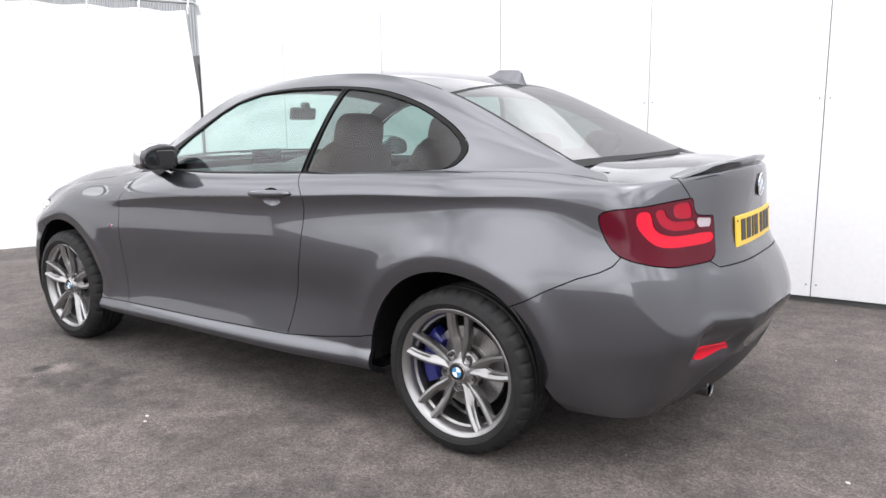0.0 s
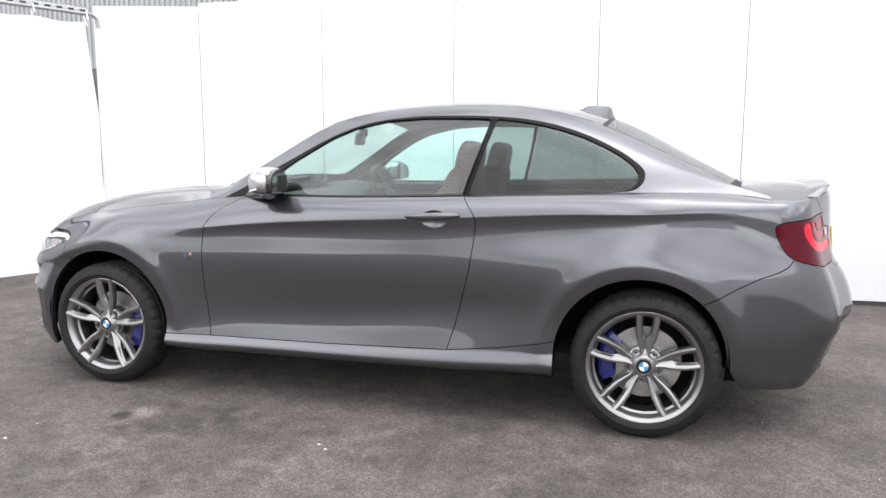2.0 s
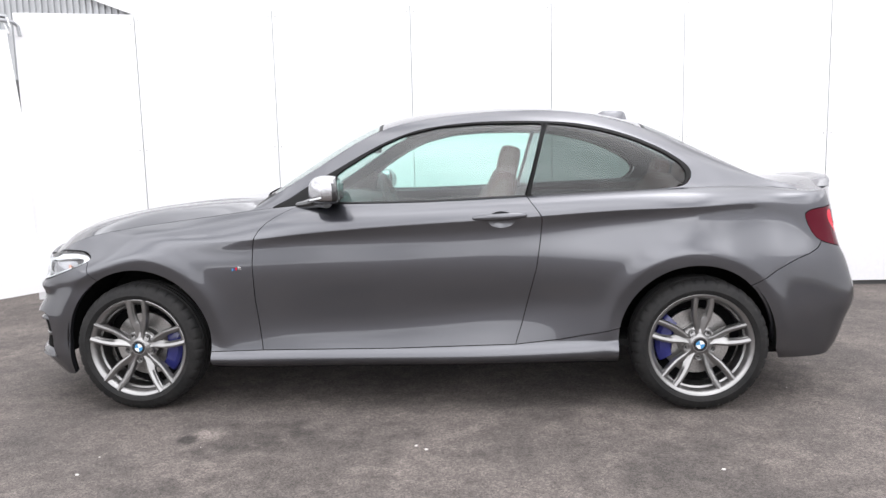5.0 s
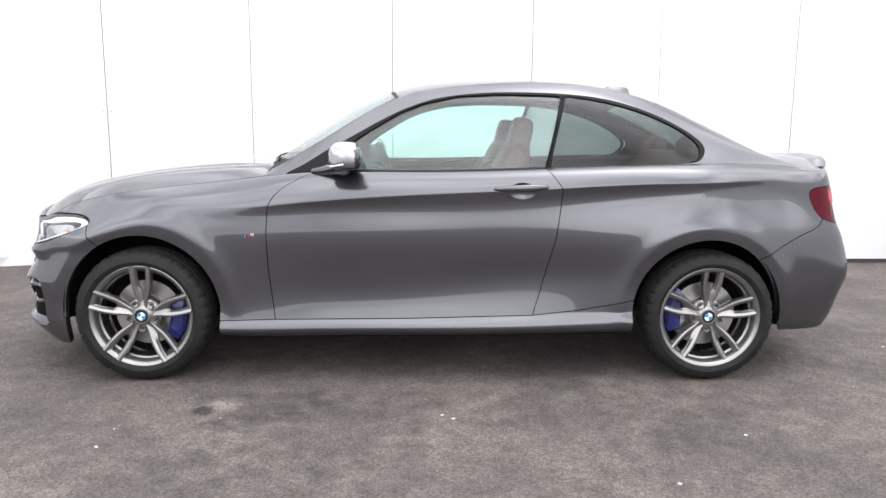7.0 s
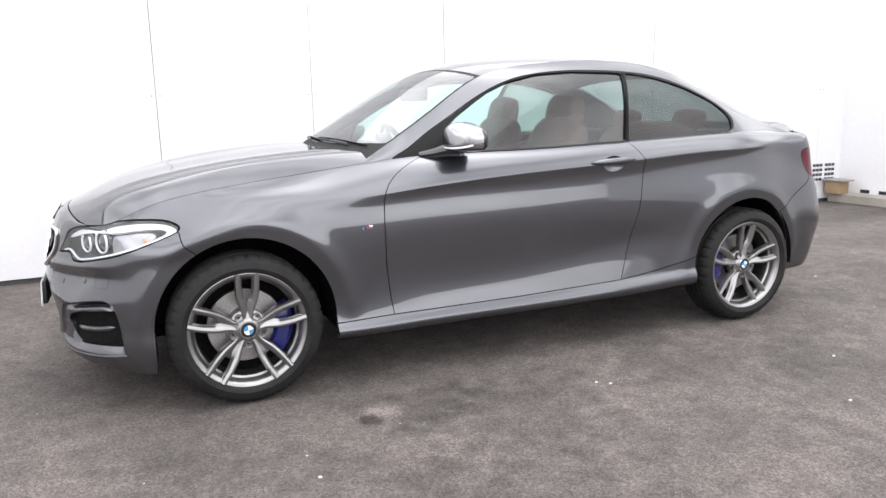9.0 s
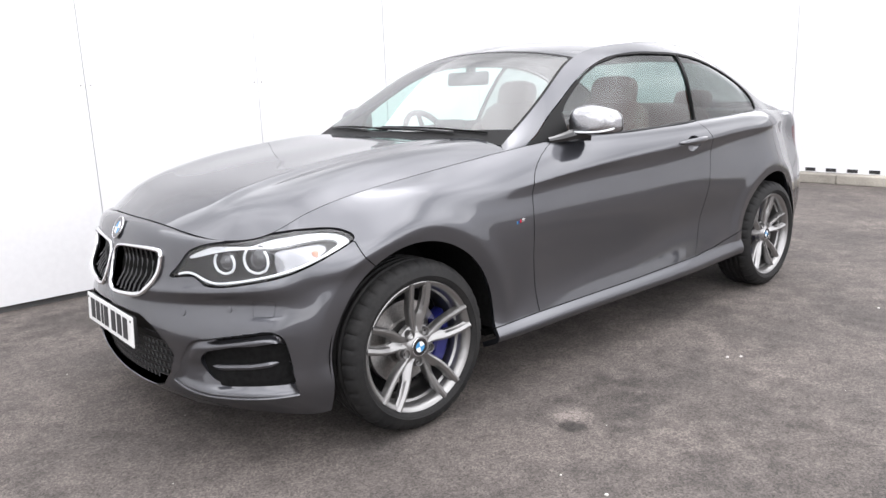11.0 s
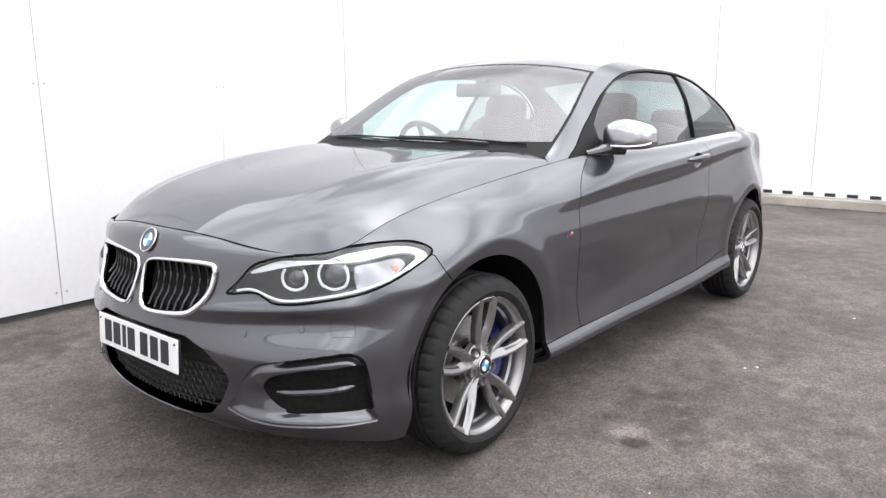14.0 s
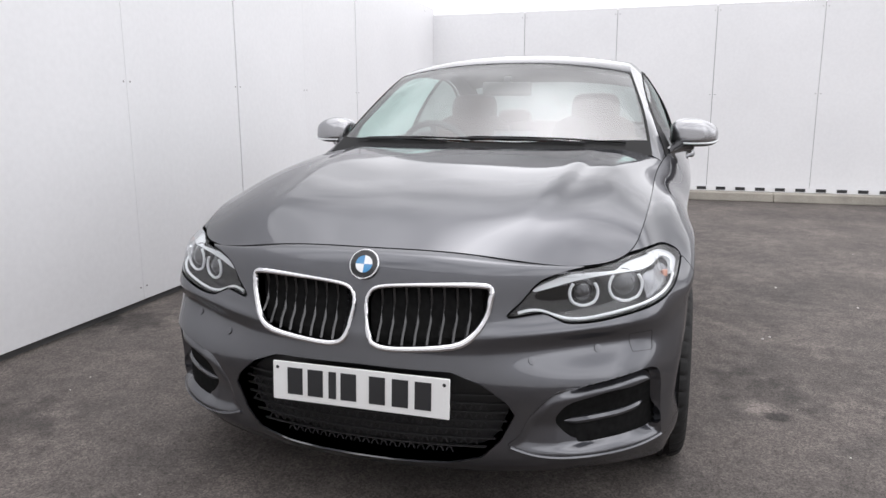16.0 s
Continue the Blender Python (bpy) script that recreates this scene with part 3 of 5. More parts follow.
def boarded_wall(name, seams, z1, axis, at, thick, label, z0=0.04):
    """Upright white boards with open joints on a frame, each a piece of its own."""
    lo, hi = min(seams), max(seams)
    back = at + thick * 0.5
    bm = box((lo + hi) / 2, back + 0.04, z1 / 2 - 0.01, hi - lo, 0.05, z1 - 0.02) if axis == "x" else box(back + 0.04, (lo + hi) / 2, z1 / 2 - 0.01, 0.05, hi - lo, z1 - 0.02)
    wall = tagged(part(name, bm, FRAME, smooth_it=False), label, "wall", kind="structure")
    for k, (a, b) in enumerate(zip(seams, seams[1:])):
        lean = 0.0015 * ((k * 7) % 5 - 2)
        w = b - a - 0.005
        if axis == "x":
            bm = box((a + b) / 2, at + lean, (z0 + z1) / 2, w, thick, z1 - z0, 0.002, 1)
        else:
            bm = box(at + lean, (a + b) / 2, (z0 + z1) / 2, thick, w, z1 - z0, 0.002, 1)
        part("board", bm, BOARD, wall, smooth_it=False)
        for z in (0.12, 1.33, z1 - 0.08):
            for e in (a + 0.03, b - 0.03):
                bm = lathe(((0.006, -0.003), (0.005, -0.004), (0.0002, -0.004)), 8, "y" if axis == "x" else "x")
                s = part("screw", bm, SCREW, wall, smooth_it=False)
                face = at + lean - thick / 2
                s.location = (e, face, z) if axis == "x" else (face, e, z)
    return wall


ground()
back_wall = boarded_wall("wall_back", (-1.38, -0.17, 1.03, 2.24, 3.37, 4.60, 5.85, 7.13, 7.60), 2.53, "x", 0.0, 0.012, "white painted board wall with vertical seams and screws")
back_wall.location, back_wall.rotation_euler = (0, BACK_Y, 0), (0, 0, 0.040)
# the end board is turned in towards the yard
end_board = part("board", box(-0.48, 0, 1.27, 0.955, 0.012, 2.46, 0.002, 1), BOARD, back_wall, smooth_it=False)
end_board.location, end_board.rotation_euler = (-1.3835, 0.0, 0), (0, 0, 0.262)
part("batten", box(-1.386, 0.030, 1.26, 0.07, 0.02, 2.44), FRAME, back_wall, smooth_it=False)
for z in (1.33, 2.42):
    s = part("screw", lathe(((0.006, -0.003), (0.005, -0.004), (0.0002, -0.004)), 8), SCREW, end_board, smooth_it=False)
    s.location = (-0.03, -0.006, z)
boarded_wall("wall_rear", (-9.0, -7.36, -6.14, -4.92, -3.7, -2.48, -1.26, -0.04, 1.18, 2.53), 2.44, "y", REAR_X, 0.012, "white painted board wall above a concrete kerb")


# ---- the car ----


def scooped(p):
    """Hollow the rear bumper above its reflectors."""
    w, z = p[..., 1], p[..., 2]
    span = smooth(0.30, 0.37, w) * smooth(0.60, 0.555, w)
    top = np.interp(w, (0.30, 0.42, 0.52, 0.60), (0.515, 0.535, 0.545, 0.52))
    hollow = smooth(0.0, 0.055, top - z) * smooth(0.385, 0.445, z)
    crest = np.exp(-((z - top - 0.012) / 0.016) ** 2)
    p[..., 0] += np.where(p[..., 0] > 3.0, span * (0.005 * crest - 0.030 * hollow), 0)
    return p


SIDE = Sheet.grid(scooped(band(U, V)), flip=True)
A = np.linspace(0, 1, 181)
FLANK = Sheet.grid(glass_side(A, np.linspace(0, 1, 45)), flip=True)
TOP = Sheet.grid(top_skin(A, np.linspace(0, 1, 45)), flip=True)
HOOD = Sheet.grid(hood_skin(np.linspace(0.004, 1, 101), np.linspace(0, 0.9982, 71)))
BOOT = Sheet.grid(boot_skin(np.linspace(0, 1, 31), np.linspace(0, 1, 51)))
GAP = 0.002
car = thing("car", "dark grey metallic two-door coupe with grey alloy wheels parked on asphalt", "car")


def nose_poly(poly, n=0):
    """A field from an outline drawn in (x + half width, z): runs round the front corner."""
    q = rounded(poly, n) if n else np.array(poly)
    return lambda x, w, z: signed(x + w, z, q)


def tail_poly(poly, n=0):
    q = rounded(poly, n) if n else np.array(poly)
    return lambda x, w, z: signed(x - w, z, q)


def end_poly(poly, n=0):
    """Outline in (half width, z), for the nose or the tail seen straight on."""
    q = rounded(poly, n) if n else np.array(poly)
    return lambda x, w, z: signed(w, z, q)


def side_poly(poly, n=0):
    q = rounded(poly, n) if n else np.array(poly)
    return lambda x, w, z: signed(x, z, q)


def outside(f):
    return lambda x, w, z: -f(x, w, z)


def spot(goal, sheet=SIDE):
    """The skin's point and normal where goal(x, w, z) is least."""
    i = int(np.argmin(goal(sheet.p[:, 0], sheet.p[:, 1], sheet.p[:, 2])))
    return sheet.p[i], sheet.n[i] / np.linalg.norm(sheet.n[i])


def slid(pn, row, goal, z):
    """Slide along the tangent plane until row . point = goal at height z."""
    p, n = pn
    m = np.array([row, (0, 0, 1), n], float)
    d = np.linalg.solve(m, (goal - np.dot(row, p), z - p[2], 0)) if abs(np.linalg.det(m)) > 0.15 else np.zeros(3)
    return (p + d if np.linalg.norm(d) < 0.03 else p), n


def nose_spot(s, z):
    return slid(spot(lambda x, w, zz: (x + w - s) ** 2 + (zz - z) ** 2 + 9 * (x > 0.6)), (1, 1, 0), s, z)


def tail_spot(r, z):
    return slid(spot(lambda x, w, zz: (x - w - r) ** 2 + (zz - z) ** 2 + 9 * (x < 2.6)), (1, -1, 0), r, z)


def end_spot(w0, z, front=True):
    return slid(spot(lambda x, w, zz: (w - w0) ** 2 + (zz - z) ** 2 + 9 * ((x > 0) if front else (x < 2))), (0, 1, 0), w0, z)


def panel(name, sheet, cuts, material, depth=0.012, gap=GAP, label="", lift=0.0, sides=(-1, 1), parent=car, joined=False):
    for c in cuts:
        sheet = sheet.cut(c, gap)
    if lift:
        sheet = sheet.moved(lift)
    if joined:
        return [link(name, sheet.mesh(name, -1, depth, both=True), material, parent, label)]
    return [link(name, sheet.mesh(name, sd, depth), material, parent, label) for sd in sides]


def spline_pts(pts, n=24):
    f = line(*pts)
    return f(np.linspace(0, 1, n))


def both(name, points, radius, material, parent=car, label="", sides=(-1, 1), n=8, **kw):
    """A bar along points of the half car, on both flanks."""
    return [part(name, tube([(p[0], sd * p[1], p[2]) for p in points], radius, n, **kw), material, parent, label) for sd in sides]


# outlines of panels and openings
ARCHES = ((0.007, 0.335, 0.362), (2.66, 0.335, 0.352))
clear_of_arches = lambda x, w, z: np.where(w > 0.5, -np.minimum(*[np.hypot(x - a, np.maximum(z - b, 0)) - r - np.where((x > a) & (a > 1), 0.55 * np.maximum(b - z, 0), 0) for a, b, r in ARCHES]), -1.0)
HEAD = nose_poly([(-0.299, 0.6330), (-0.243, 0.6720), (-0.181, 0.7200), (-0.116, 0.7400), (-0.045, 0.7515), (0.040, 0.7580), (0.100, 0.7615), (0.160, 0.7665), (0.214, 0.7765), (0.290, 0.7840), (0.373, 0.7870), (0.514, 0.7790), (0.598, 0.7460), (0.501, 0.7040), (0.404, 0.6740), (0.300, 0.6510), (0.157, 0.6330), (0.012, 0.6160), (-0.084, 0.6140), (-0.121, 0.6250), (-0.162, 0.6390), (-0.207, 0.6380)], 4)
KID_PTS = [(0.018, 0.65), (0.024, 0.686), (0.05, 0.704), (0.12, 0.712), (0.25, 0.718), (0.335, 0.717), (0.352, 0.706), (0.352, 0.68), (0.342, 0.635), (0.312, 0.588), (0.265, 0.561), (0.145, 0.548), (0.065, 0.549), (0.034, 0.575)]
KIDNEY = end_poly(KID_PTS, 5)
front_only = lambda x, w, z: x - 0.2
rear_only = lambda x, w, z: 2.6 - x
GRILLE_PTS = [(-0.500, 0.505), (0.259, 0.490), (0.342, 0.457), (0.403, 0.407), (0.423, 0.372), (0.388, 0.300), (0.337, 0.246), (0.245, 0.218), (0.146, 0.211), (-0.500, 0.208)]
GRILLE = end_poly(GRILLE_PTS)
FOG = nose_poly([(-0.312, 0.285), (-0.274, 0.313), (-0.250, 0.358), (-0.203, 0.409), (-0.155, 0.437), (-0.063, 0.450), (0.033, 0.464), (0.169, 0.478), (0.252, 0.476), (0.296, 0.448), (0.318, 0.360), (0.327, 0.288), (0.334, 0.262), (0.202, 0.256), (0.002, 0.253), (-0.172, 0.255), (-0.244, 0.264)], 3)
FOG_OPEN = nose_poly([(-0.148, 0.359), (-0.113, 0.394), (-0.036, 0.410), (0.051, 0.425), (0.149, 0.430), (0.272, 0.436), (0.298, 0.395), (0.309, 0.352), (0.316, 0.290), (0.120, 0.284), (-0.053, 0.290), (-0.130, 0.327)], 3)
BUMPER_F = nose_poly([(-2, 0), (-2, 1.0), (0.1, 1.0), (0.1, 0.70), (0.5, 0.725), (0.60, 0.738), (0.672, 0.664), (0.82, 0.50), (0.82, 0)])
TAIL = tail_poly([(2.44, 0.895), (2.45, 0.912), (2.50, 0.926), (2.68, 0.938), (2.905, 0.950), (2.925, 0.94), (2.94, 0.895), (3.04, 0.886), (3.055, 0.878), (3.06, 0.77), (3.03, 0.742), (2.99, 0.735), (2.86, 0.734), (2.74, 0.739), (2.56, 0.764), (2.49, 0.795), (2.455, 0.85)], 2)
BUMPER_R = tail_poly([(1.2, 0), (1.2, 0.30), (1.90, 0.52), (2.095, 0.603), (2.22, 0.655), (2.34, 0.700), (2.43, 0.724), (2.485, 0.745), (2.522, 0.775), (2.54, 0.83), (2.74, 0.80), (3.00, 0.76), (3.06, 0.725), (3.09, 0.712), (3.9, 0.712), (3.9, 0)])
LID = end_poly([(-0.5, 0.712), (0.405, 0.712), (0.45, 0.745), (0.45, 0.80), (0.44, 0.888), (0.475, 0.90), (0.488, 0.96), (0.53, 1.03), (0.53, 1.3), (-0.5, 1.3)])
door_front = lambda z: np.interp(z, (0.308, 0.41, 0.548, 0.711, 0.80, 0.845, 0.88, 0.911, 0.94, 0.967, 1.01), (0.627, 0.614, 0.60, 0.596, 0.60, 0.609, 0.630, 0.662, 0.705, 0.76, 0.87))
door_rear = lambda z: np.interp(z, (0.328, 0.43, 0.533, 0.69, 0.82, 0.90, 0.923, 0.945, 1.013), (1.833, 1.866, 1.893, 1.934, 1.953, 1.961, 1.958, 1.945, 1.893))
sill_line = lambda x: np.interp(x, (0.2, 0.376, 0.627, 1.255, 1.833, 2.045, 2.2, 2.322, 2.6), (0.296, 0.298, 0.305, 0.311, 0.328, 0.351, 0.377, 0.402, 0.46))
above_sill = lambda x, w, z: sill_line(x) - z
handle_cup = side_poly([(1.775 + 0.062 * math.cos(k), 0.912 + 0.036 * math.sin(k)) for k in np.linspace(0, 2 * math.pi, 24, endpoint=False)])

# body panels
in_bumper_f = [BUMPER_F, clear_of_arches, outside(HEAD), outside(lambda x, w, z: np.maximum(KIDNEY(x, w, z), front_only(x, w, z))), outside(lambda x, w, z: np.maximum(GRILLE(x, w, z), front_only(x, w, z))), outside(FOG)]
panel("front_bumper", SIDE, in_bumper_f, PAINT, 0.022, label="grey painted sport bumper with large air intakes", joined=True)
panel("front_wing", SIDE, [lambda x, w, z: x - 1.2, outside(BUMPER_F), clear_of_arches, outside(HEAD), above_sill, lambda x, w, z: x - door_front(z)], PAINT, 0.02)
DOORS = panel("door", SIDE, [lambda x, w, z: np.abs(x - 1.3) - 0.8, above_sill, lambda x, w, z: door_front(z) - x, lambda x, w, z: x - door_rear(z), outside(handle_cup)], PAINT, 0.02)
panel("sill", SIDE, [lambda x, w, z: np.abs(x - 1.35) - 1.15, lambda x, w, z: z - sill_line(x), clear_of_arches], PAINT, 0.02, label="sculpted grey side skirt")
panel("rear_wing", SIDE, [lambda x, w, z: 1.7 - x, above_sill, lambda x, w, z: door_rear(z) - x, clear_of_arches, outside(BUMPER_R), outside(TAIL), outside(lambda x, w, z: np.maximum(LID(x, w, z), 3.2 - x))], PAINT, 0.02)
in_bumper_r = [rear_only, BUMPER_R, clear_of_arches, outside(TAIL), outside(lambda x, w, z: np.maximum(LID(x, w, z), 3.2 - x))]
panel("rear_bumper", SIDE, in_bumper_r, PAINT, 0.022, joined=True)
bonnet = panel("bonnet", HOOD, [], PAINT, 0.015, joined=True)[0]
rim = [tuple(q - np.array((0, 0, 0.006))) for q in HOOD_LINES[0](np.array([0.0]))] + [tuple(q - np.array((-0.004, 0, 0.006))) for q in hood_skin(np.array([0.0]), np.linspace(0.02, 1, 30))[0]]
rim += [tuple(q - np.array((0, 0.003, 0.006))) for q in hood_skin(np.linspace(0.02, 1, 50), np.array([1.0]))[:, 0]]
for sd in (-1, 1):
    part("bonnet_seal", tube([(x, sd * w, z) for x, w, z in rim], 0.0014, 6), VOID, bonnet, "black rubber bonnet seal")
panel("boot_lid", SIDE, [lambda x, w, z: 3.2 - x, LID, outside(TAIL)], PAINT, 0.012, joined=True)
panel("boot_deck", BOOT, [], PAINT, 0.012, joined=True)
# dark shell behind the gaps
shell = SIDE.cut(lambda x, w, z: -np.where(w > 0.5, np.minimum(*[np.hypot(x - a, np.maximum(z - b, 0)) - r - 0.004 for a, b, r in ARCHES]), 1.0)).cut(lambda x, w, z: np.minimum(x - 3.12, z - 0.90)).cut(lambda x, w, z: np.where(x < 0.3, -GRILLE(x, w, z), -1.0)).moved(-0.03)
link("inner_shell", shell.mesh("inner_shell", -1, 0, both=True), VOID, car, "matt black inner shell")
under = bmesh.new()
for x0, x1, wid in ((-0.60, -0.38, 0.56), (-0.38, 0.40, 0.50), (0.40, 2.28, 0.78), (2.28, 3.05, 0.50), (3.05, 3.25, 0.5)):
    box((x0 + x1) / 2, 0, 0.25, x1 - x0, 2 * wid, 0.03, 0, bm=under)
part("underbody", under, VOID, car, "black underbody tray", smooth_it=False)
for a, b, r in ARCHES:
    for sd in (-1, 1):
        bm = bmesh.new()
        prof = [(a + (r + 0.012) * math.cos(k), b + (r + 0.012) * math.sin(k)) for k in np.linspace(-0.12, math.pi + 0.12, 40)]
        rows = [[bm.verts.new((x, sd * w, z)) for x, z in prof] for w in (0.845, 0.50)]
        for i in range(39):
            bm.faces.new((rows[0][i], rows[0][i + 1], rows[1][i + 1], rows[1][i]))
        bm.faces.new(rows[1])
        part("wheel_arch_liner", bm, VOID, car)

# roof, windscreen and rear window
edge_w = lambda x: np.interp(x, ROOF_EDGE(A)[:, 0], ROOF_EDGE(A)[:, 1])
header = lambda x, w, z: x - (1.150 + 0.035 * (w / 0.5) ** 2)
tail_header = lambda x, w, z: (2.490 - 0.02 * (w / 0.5) ** 2) - x
panel("roof", TOP, [outside(header), outside(tail_header)], PAINT, 0.01, joined=True)


def inset(sheet, margin):
    """Distance inside the sheet's side edge."""
    return lambda x, w, z: w - (edge_w(x) - margin)


def framed(name, cuts, inner, glass_mat, label):
    sh = TOP
    for c in cuts:
        sh = sh.cut(c, GAP)
    ring = [sh.cut(lambda x, w, z: -max_of(inner, x, w, z))]
    pane = sh
    for c in inner:
        pane = pane.cut(c)
    ob = link(name, pane.mesh(name, -1, 0.004, both=True), glass_mat, car, label)
    link("frit_band", ring[0].mesh("frit_band", -1, 0.006, both=True), TRIM, ob, "black painted glass border")
    return ob


def max_of(fields, x, w, z):
    return np.max([f(x, w, z) for f in fields], axis=0)


windscreen = framed("windscreen", [header], [lambda x, w, z: header(x, w, z) + 0.018, inset(TOP, 0.014), lambda x, w, z: 0.53 + 0.13 * (w / 0.65) ** 2 - x], SCREEN_GLASS, "curved laminated windscreen with a green tint")
rear_window = framed("rear_window", [tail_header], [lambda x, w, z: tail_header(x, w, z) + 0.018, inset(TOP, 0.014), lambda x, w, z: x - (3.075 - 0.07 * (w / 0.6) ** 2)], REAR_SCREEN, "dark tinted heated rear window")

# side windows
WIN = side_poly([(0.675, 0.972), (0.76, 1.022), (0.869, 1.091), (0.979, 1.152), (1.119, 1.231), (1.256, 1.295), (1.419, 1.342), (1.671, 1.366), (1.995, 1.361), (2.21, 1.335), (2.392, 1.282), (2.542, 1.212), (2.635, 1.147), (2.659, 1.105), (2.64, 1.065), (2.60, 1.045), (2.50, 1.037), (2.316, 1.029), (1.902, 1.0135), (1.536, 1.000), (1.133, 0.993), (0.86, 0.982)], 4)
DOOR_GLASS = side_poly([(0.935, 0.999), (0.945, 1.085), (1.02, 1.145), (1.12, 1.207), (1.202, 1.255), (1.312, 1.301), (1.477, 1.338), (1.669, 1.350), (1.90, 1.347), (1.968, 1.344), (1.883, 1.024), (1.80, 1.018), (1.536, 1.010), (1.269, 1.003)])
REAR_GLASS = side_poly([(2.012, 1.338), (2.10, 1.328), (2.207, 1.309), (2.30, 1.285), (2.386, 1.257), (2.47, 1.220), (2.539, 1.184), (2.60, 1.14), (2.620, 1.108), (2.618, 1.085), (2.60, 1.063), (2.565, 1.052), (2.316, 1.041), (1.926, 1.027)])
door_pane = lambda x, w, z: DOOR_GLASS(x, w, z) - 0.006
rear_pane = lambda x, w, z: REAR_GLASS(x, w, z) - 0.011
panel("roof_pillar", FLANK, [outside(WIN)], PAINT, 0.010, label="painted pillar and cant rail round the side windows")
panel("window_trim", FLANK, [WIN, outside(door_pane), outside(rear_pane)], TRIM, 0.012, label="satin black window surround", lift=0.002)
panel("door_window", FLANK, [door_pane], SIDE_GLASS, 0.003, gap=0, lift=-0.006, label="green tinted frameless door window")
panel("quarter_window", FLANK, [rear_pane], DARK_GLASS, 0.003, gap=0, lift=-0.004, label="dark tinted rear quarter window")
for sd in (-1, 1):
    # raised rubber strips along the window line and the split by the door pillar
    f = [(0.95, 0.997), (1.27, 0.999), (1.536, 1.006), (1.80, 1.0145), (1.885, 1.019)]
    pts = []
    for x, z in f:
        p, n = spot(lambda X, W, Z: (X - x) ** 2 + (Z - z) ** 2, FLANK)
        pts.append((p[0], sd * (p[1] + 0.002), p[2]))
    part("belt_strip", tube(spline_pts(pts), 0.006, 6), BLACK, car)
    pts = []
    for x, z in ((1.893, 1.016), (1.94, 1.18), (1.990, 1.352)):
        p, n = spot(lambda X, W, Z: (X - x) ** 2 + (Z - z) ** 2, FLANK)
        pts.append((p[0], sd * (p[1] + 0.001), p[2]))
    part("door_pillar_seal", tube(spline_pts(pts), 0.0055, 6), VOID, car)
    pts = [(0.925, sd * 0.768, 1.0), (0.938, sd * 0.742, 1.06), (0.95, sd * 0.727, 1.092)]
    part("window_divider", tube(spline_pts(pts), 0.008, 6), BLACK, car)
    pts = [(p[0] + 0.002, sd * (p[1] - 0.002), p[2] - 0.003) for p in ROOF_EDGE(np.linspace(0.30, 0.74, 30))]
    part("roof_seam", tube(pts, 0.004, 6), VOID, car)

# scuttle, wipers and wing top
bm = bmesh.new()
g = [[bm.verts.new((x + 0.13 * (w / 0.7) ** 2, w, z)) for w in np.linspace(-0.70, 0.70, 29)] for x, z in ((0.42, 0.955), (0.50, 0.980), (0.56, 0.996), (0.62, 1.005))]
for a, b in zip(g, g[1:]):
    for i in range(28):
        bm.faces.new((a[i], a[i + 1], b[i + 1], b[i]))
part("scuttle_panel", bm, BLACK, car, "black plastic scuttle below the windscreen")


def screen_point(w, up, lift):
    """A point over the windscreen: half width with its sign, share of the way up, height above the glass."""
    p = top_skin(np.array([0.02 + 0.30 * up]), np.array([1 - min(abs(w) / 0.70, 1)]))[0, 0]
    return (p[0] - 0.5 * lift, math.copysign(p[1], w), p[2] + 0.85 * lift)


for w0, w1 in ((-0.44, 0.10), (0.14, 0.60)):
    arm = part("wiper", tube(spline_pts([screen_point(w0, 0.020, 0.008), screen_point((w0 + w1) / 2, 0.034, 0.012), screen_point(w1, 0.040, 0.010)]), 0.0042, 6), BLACK, car, "black windscreen wiper at rest")
    part("wiper_blade", tube(spline_pts([screen_point(w0 - 0.16, 0.030, 0.007), screen_point(w0 + 0.15, 0.050, 0.008), screen_point(w1 - 0.05, 0.052, 0.008)]), 0.0042, 6), VOID, arm)

# headlamps
def nose_line(pts, depth, sd, n=40, passes=8):
    """A smooth line following the nose at a depth under the skin."""
    out = []
    for sc, z in spline_pts(pts, n):
        p, nn = nose_spot(sc, z)
        q = p - nn * depth
        out.append((q[0], sd * q[1], z - nn[2] * depth))
    f = np.array(out)
    for _ in range(passes):
        f[1:-1] = (f[:-2] + 2 * f[1:-1] + f[2:]) / 4
    return [tuple(q) for q in f]


lamp_bowl = SIDE.cut(HEAD, 0.003)
LAMP_BAR = nose_poly([(-0.201, 0.694), (-0.181, 0.707), (-0.114, 0.727), (-0.049, 0.741), (0.106, 0.751), (0.235, 0.772), (0.373, 0.779), (0.508, 0.771), (0.579, 0.746), (0.533, 0.719), (0.484, 0.708), (0.469, 0.709), (0.496, 0.724), (0.532, 0.742), (0.496, 0.756), (0.414, 0.757), (0.236, 0.748), (0.077, 0.734), (-0.044, 0.719), (-0.123, 0.705)], 3)
LAMP_FACETS = nose_poly([(0.259, 0.733), (0.345, 0.742), (0.452, 0.746), (0.483, 0.726), (0.420, 0.693), (0.335, 0.673), (0.269, 0.664)], 2)
